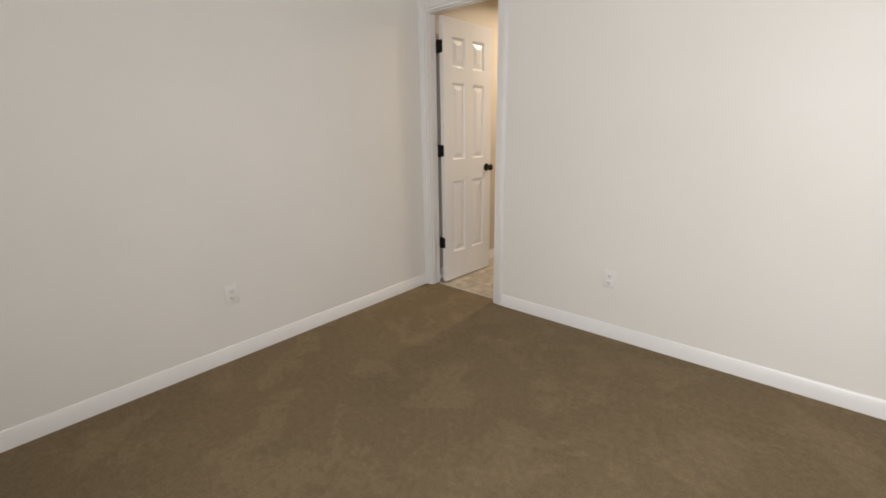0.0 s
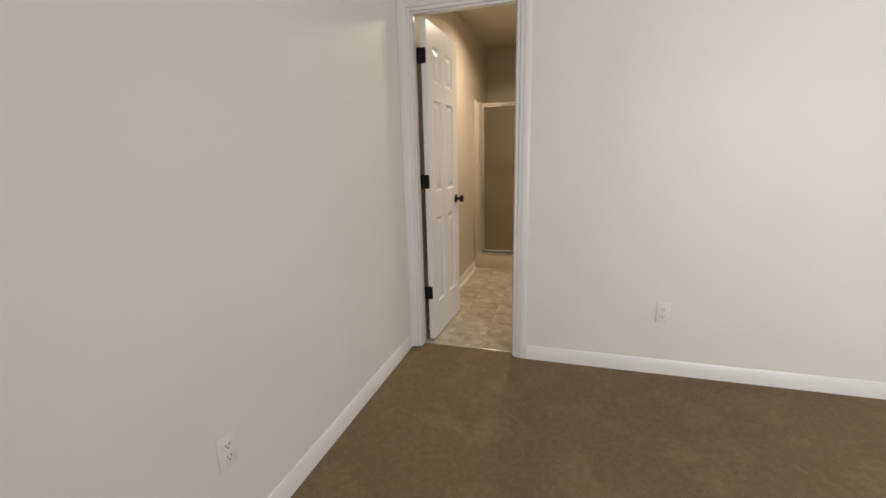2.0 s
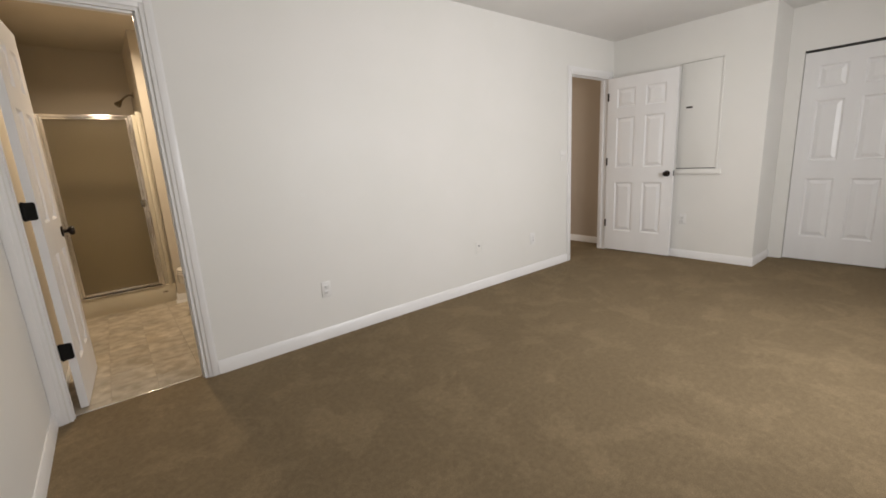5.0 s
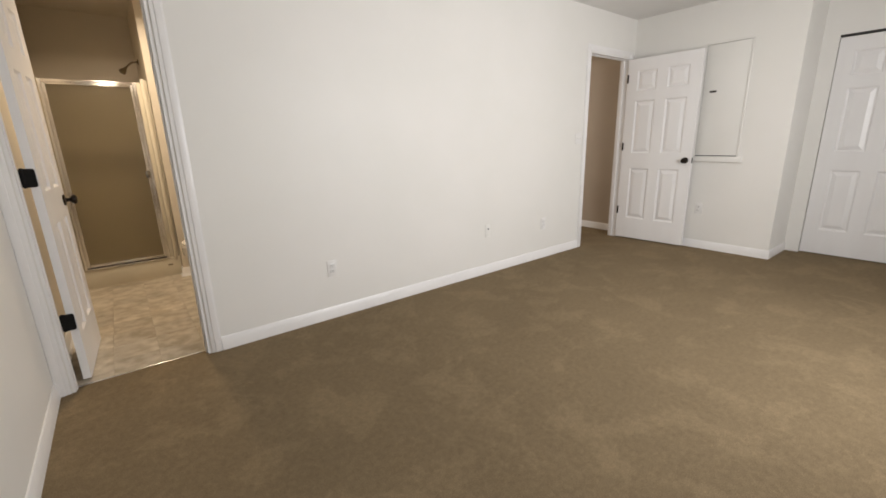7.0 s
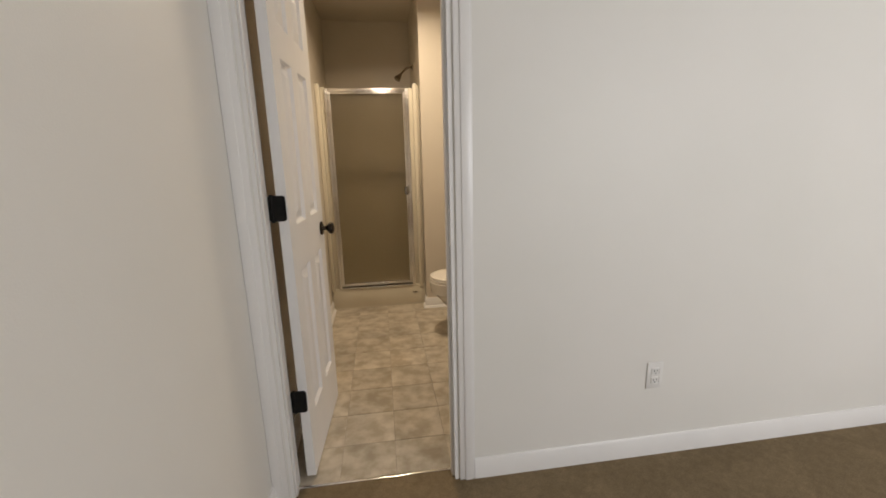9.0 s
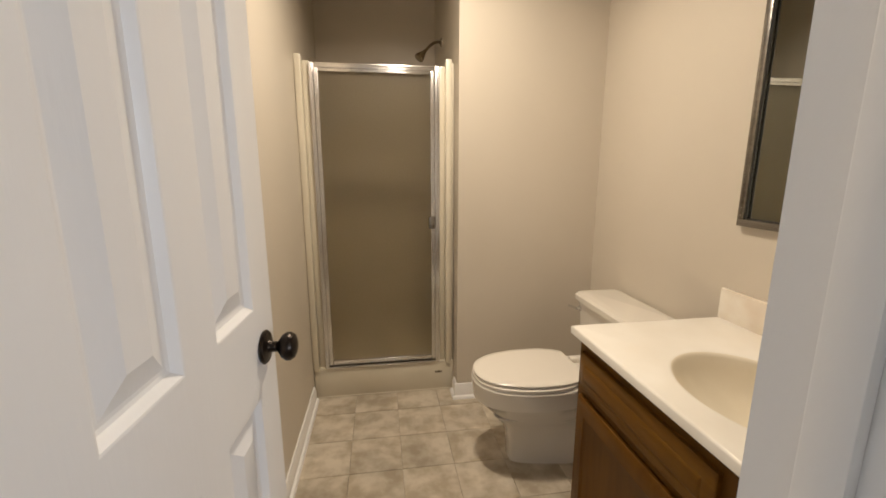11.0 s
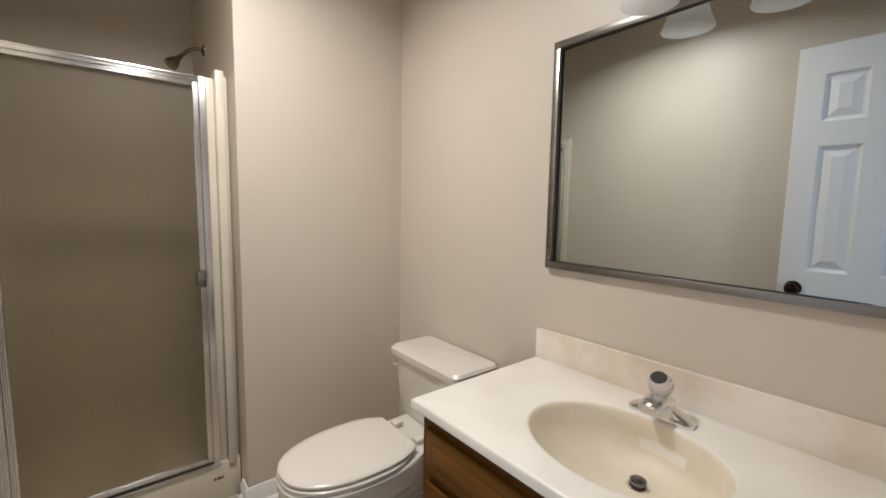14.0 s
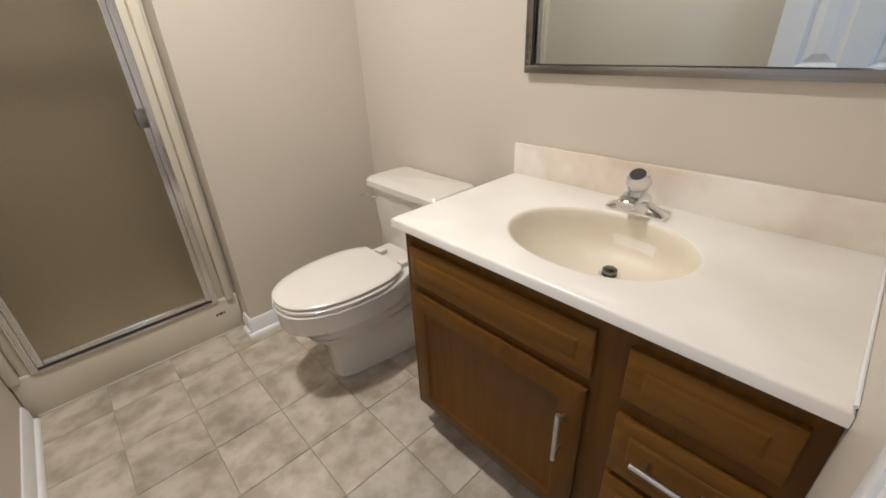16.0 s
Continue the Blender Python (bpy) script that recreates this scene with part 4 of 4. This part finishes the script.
# vanity light above the mirror
vl = thing("vanity_light", (BE, 0.42, 1.9), "wall lamp bar with frosted glass bell shades above the mirror", "wall lamp")
part("back_plate", boxes((BE - 0.022, 0.10, 1.985, BE - 0.001, 0.74, 2.085), bevel=0.006), frame_metal, vl)
for y in SHY:
    arm = part("arm", tube([(BE - 0.02, y, 2.035), (BE - 0.07, y, 2.035), (BE - 0.09, y, 2.03), (SHX, y, 2.005), (SHX, y, 1.955)], 0.008), frame_metal, vl)
    part("socket", lathe([(0, 0), (0.021, 0), (0.023, 0.03), (0.018, 0.045), (0, 0.045)], 20, pose(SHX, y, 1.912)), frame_metal, arm)
    part("shade", lathe([(0.066, 0.0), (0.0665, 0.002), (0.055, 0.028), (0.045, 0.062), (0.039, 0.10), (0.030, 0.128), (0.020, 0.138), (0.020, 0.134), (0.028, 0.124),
                         (0.0365, 0.098), (0.0425, 0.061), (0.0525, 0.028), (0.063, 0.001), (0.066, 0.0)], 36, pose(SHX, y, SHZ)), frost, vl, "frosted white glass bell shade")
    part("bulb", lathe([(0, 0.0), (0.016, 0.004), (0.027, 0.018), (0.029, 0.034), (0.022, 0.056), (0.014, 0.075), (0.013, 0.095), (0, 0.095)], 22, pose(SHX, y, SHZ + 0.048)), frost, vl)

# ceiling disc light
cl = thing("ceiling_disc_light", (*CAN, CEIL), "round white flush disc light on the bathroom ceiling", "ceiling light")
part("trim_ring", lathe([(0.0, 0.0), (0.102, 0.0), (0.104, -0.012), (0.098, -0.026), (0.088, -0.030), (0.086, -0.026), (0.0, -0.026)], 48, pose(*CAN, CEIL)), trim_paint, cl)
part("lens", lathe([(0.0, -0.0265), (0.085, -0.0265), (0.082, -0.034), (0.060, -0.038), (0.0, -0.040)], 48, pose(*CAN, CEIL)), can_glow, cl, "glowing white lens")

# ---- vinyl tiles, one by one ----
vinyl = structure("floor_bath", boxes((BW, THR, -0.05, ALC, SHB, -0.0035), (ALC, WT, -0.05, BE, BN, -0.0035)), grout_mat, "mottled stone-look vinyl tile floor", "floor")
P, J = 0.225, 0.0016
for i in range(-2, 7):
    for j in range(-8, 3):
        x0, y0 = 0.258 + P * i, 1.622 + P * j
        x1, y1 = x0 + P, y0 + P
        x0, x1 = max(x0, BW), min(x1, BE)
        top = SY if x1 <= ALC + 0.12 else BN
        y0 = max(y0, THR + 0.006 if D1[0] < (x0 + x1) / 2 < D1[1] else WT)
        y1 = min(y1, top)
        if x1 - x0 < 0.02 or y1 - y0 < 0.02:
            continue
        bm = bmesh.new()
        box(bm, x0 + J / 2, y0 + J / 2, -0.004, x1 - J / 2, y1 - J / 2, 0.0)
        up = [e for e in bm.edges if all(v.co.z > -0.001 for v in e.verts)]
        bmesh.ops.bevel(bm, geom=up, offset=0.0012, segments=1, affect="EDGES")
        tl = new("tile", mesh_of("tile", bm, tile_mat, 0))
        tl.parent = vinyl
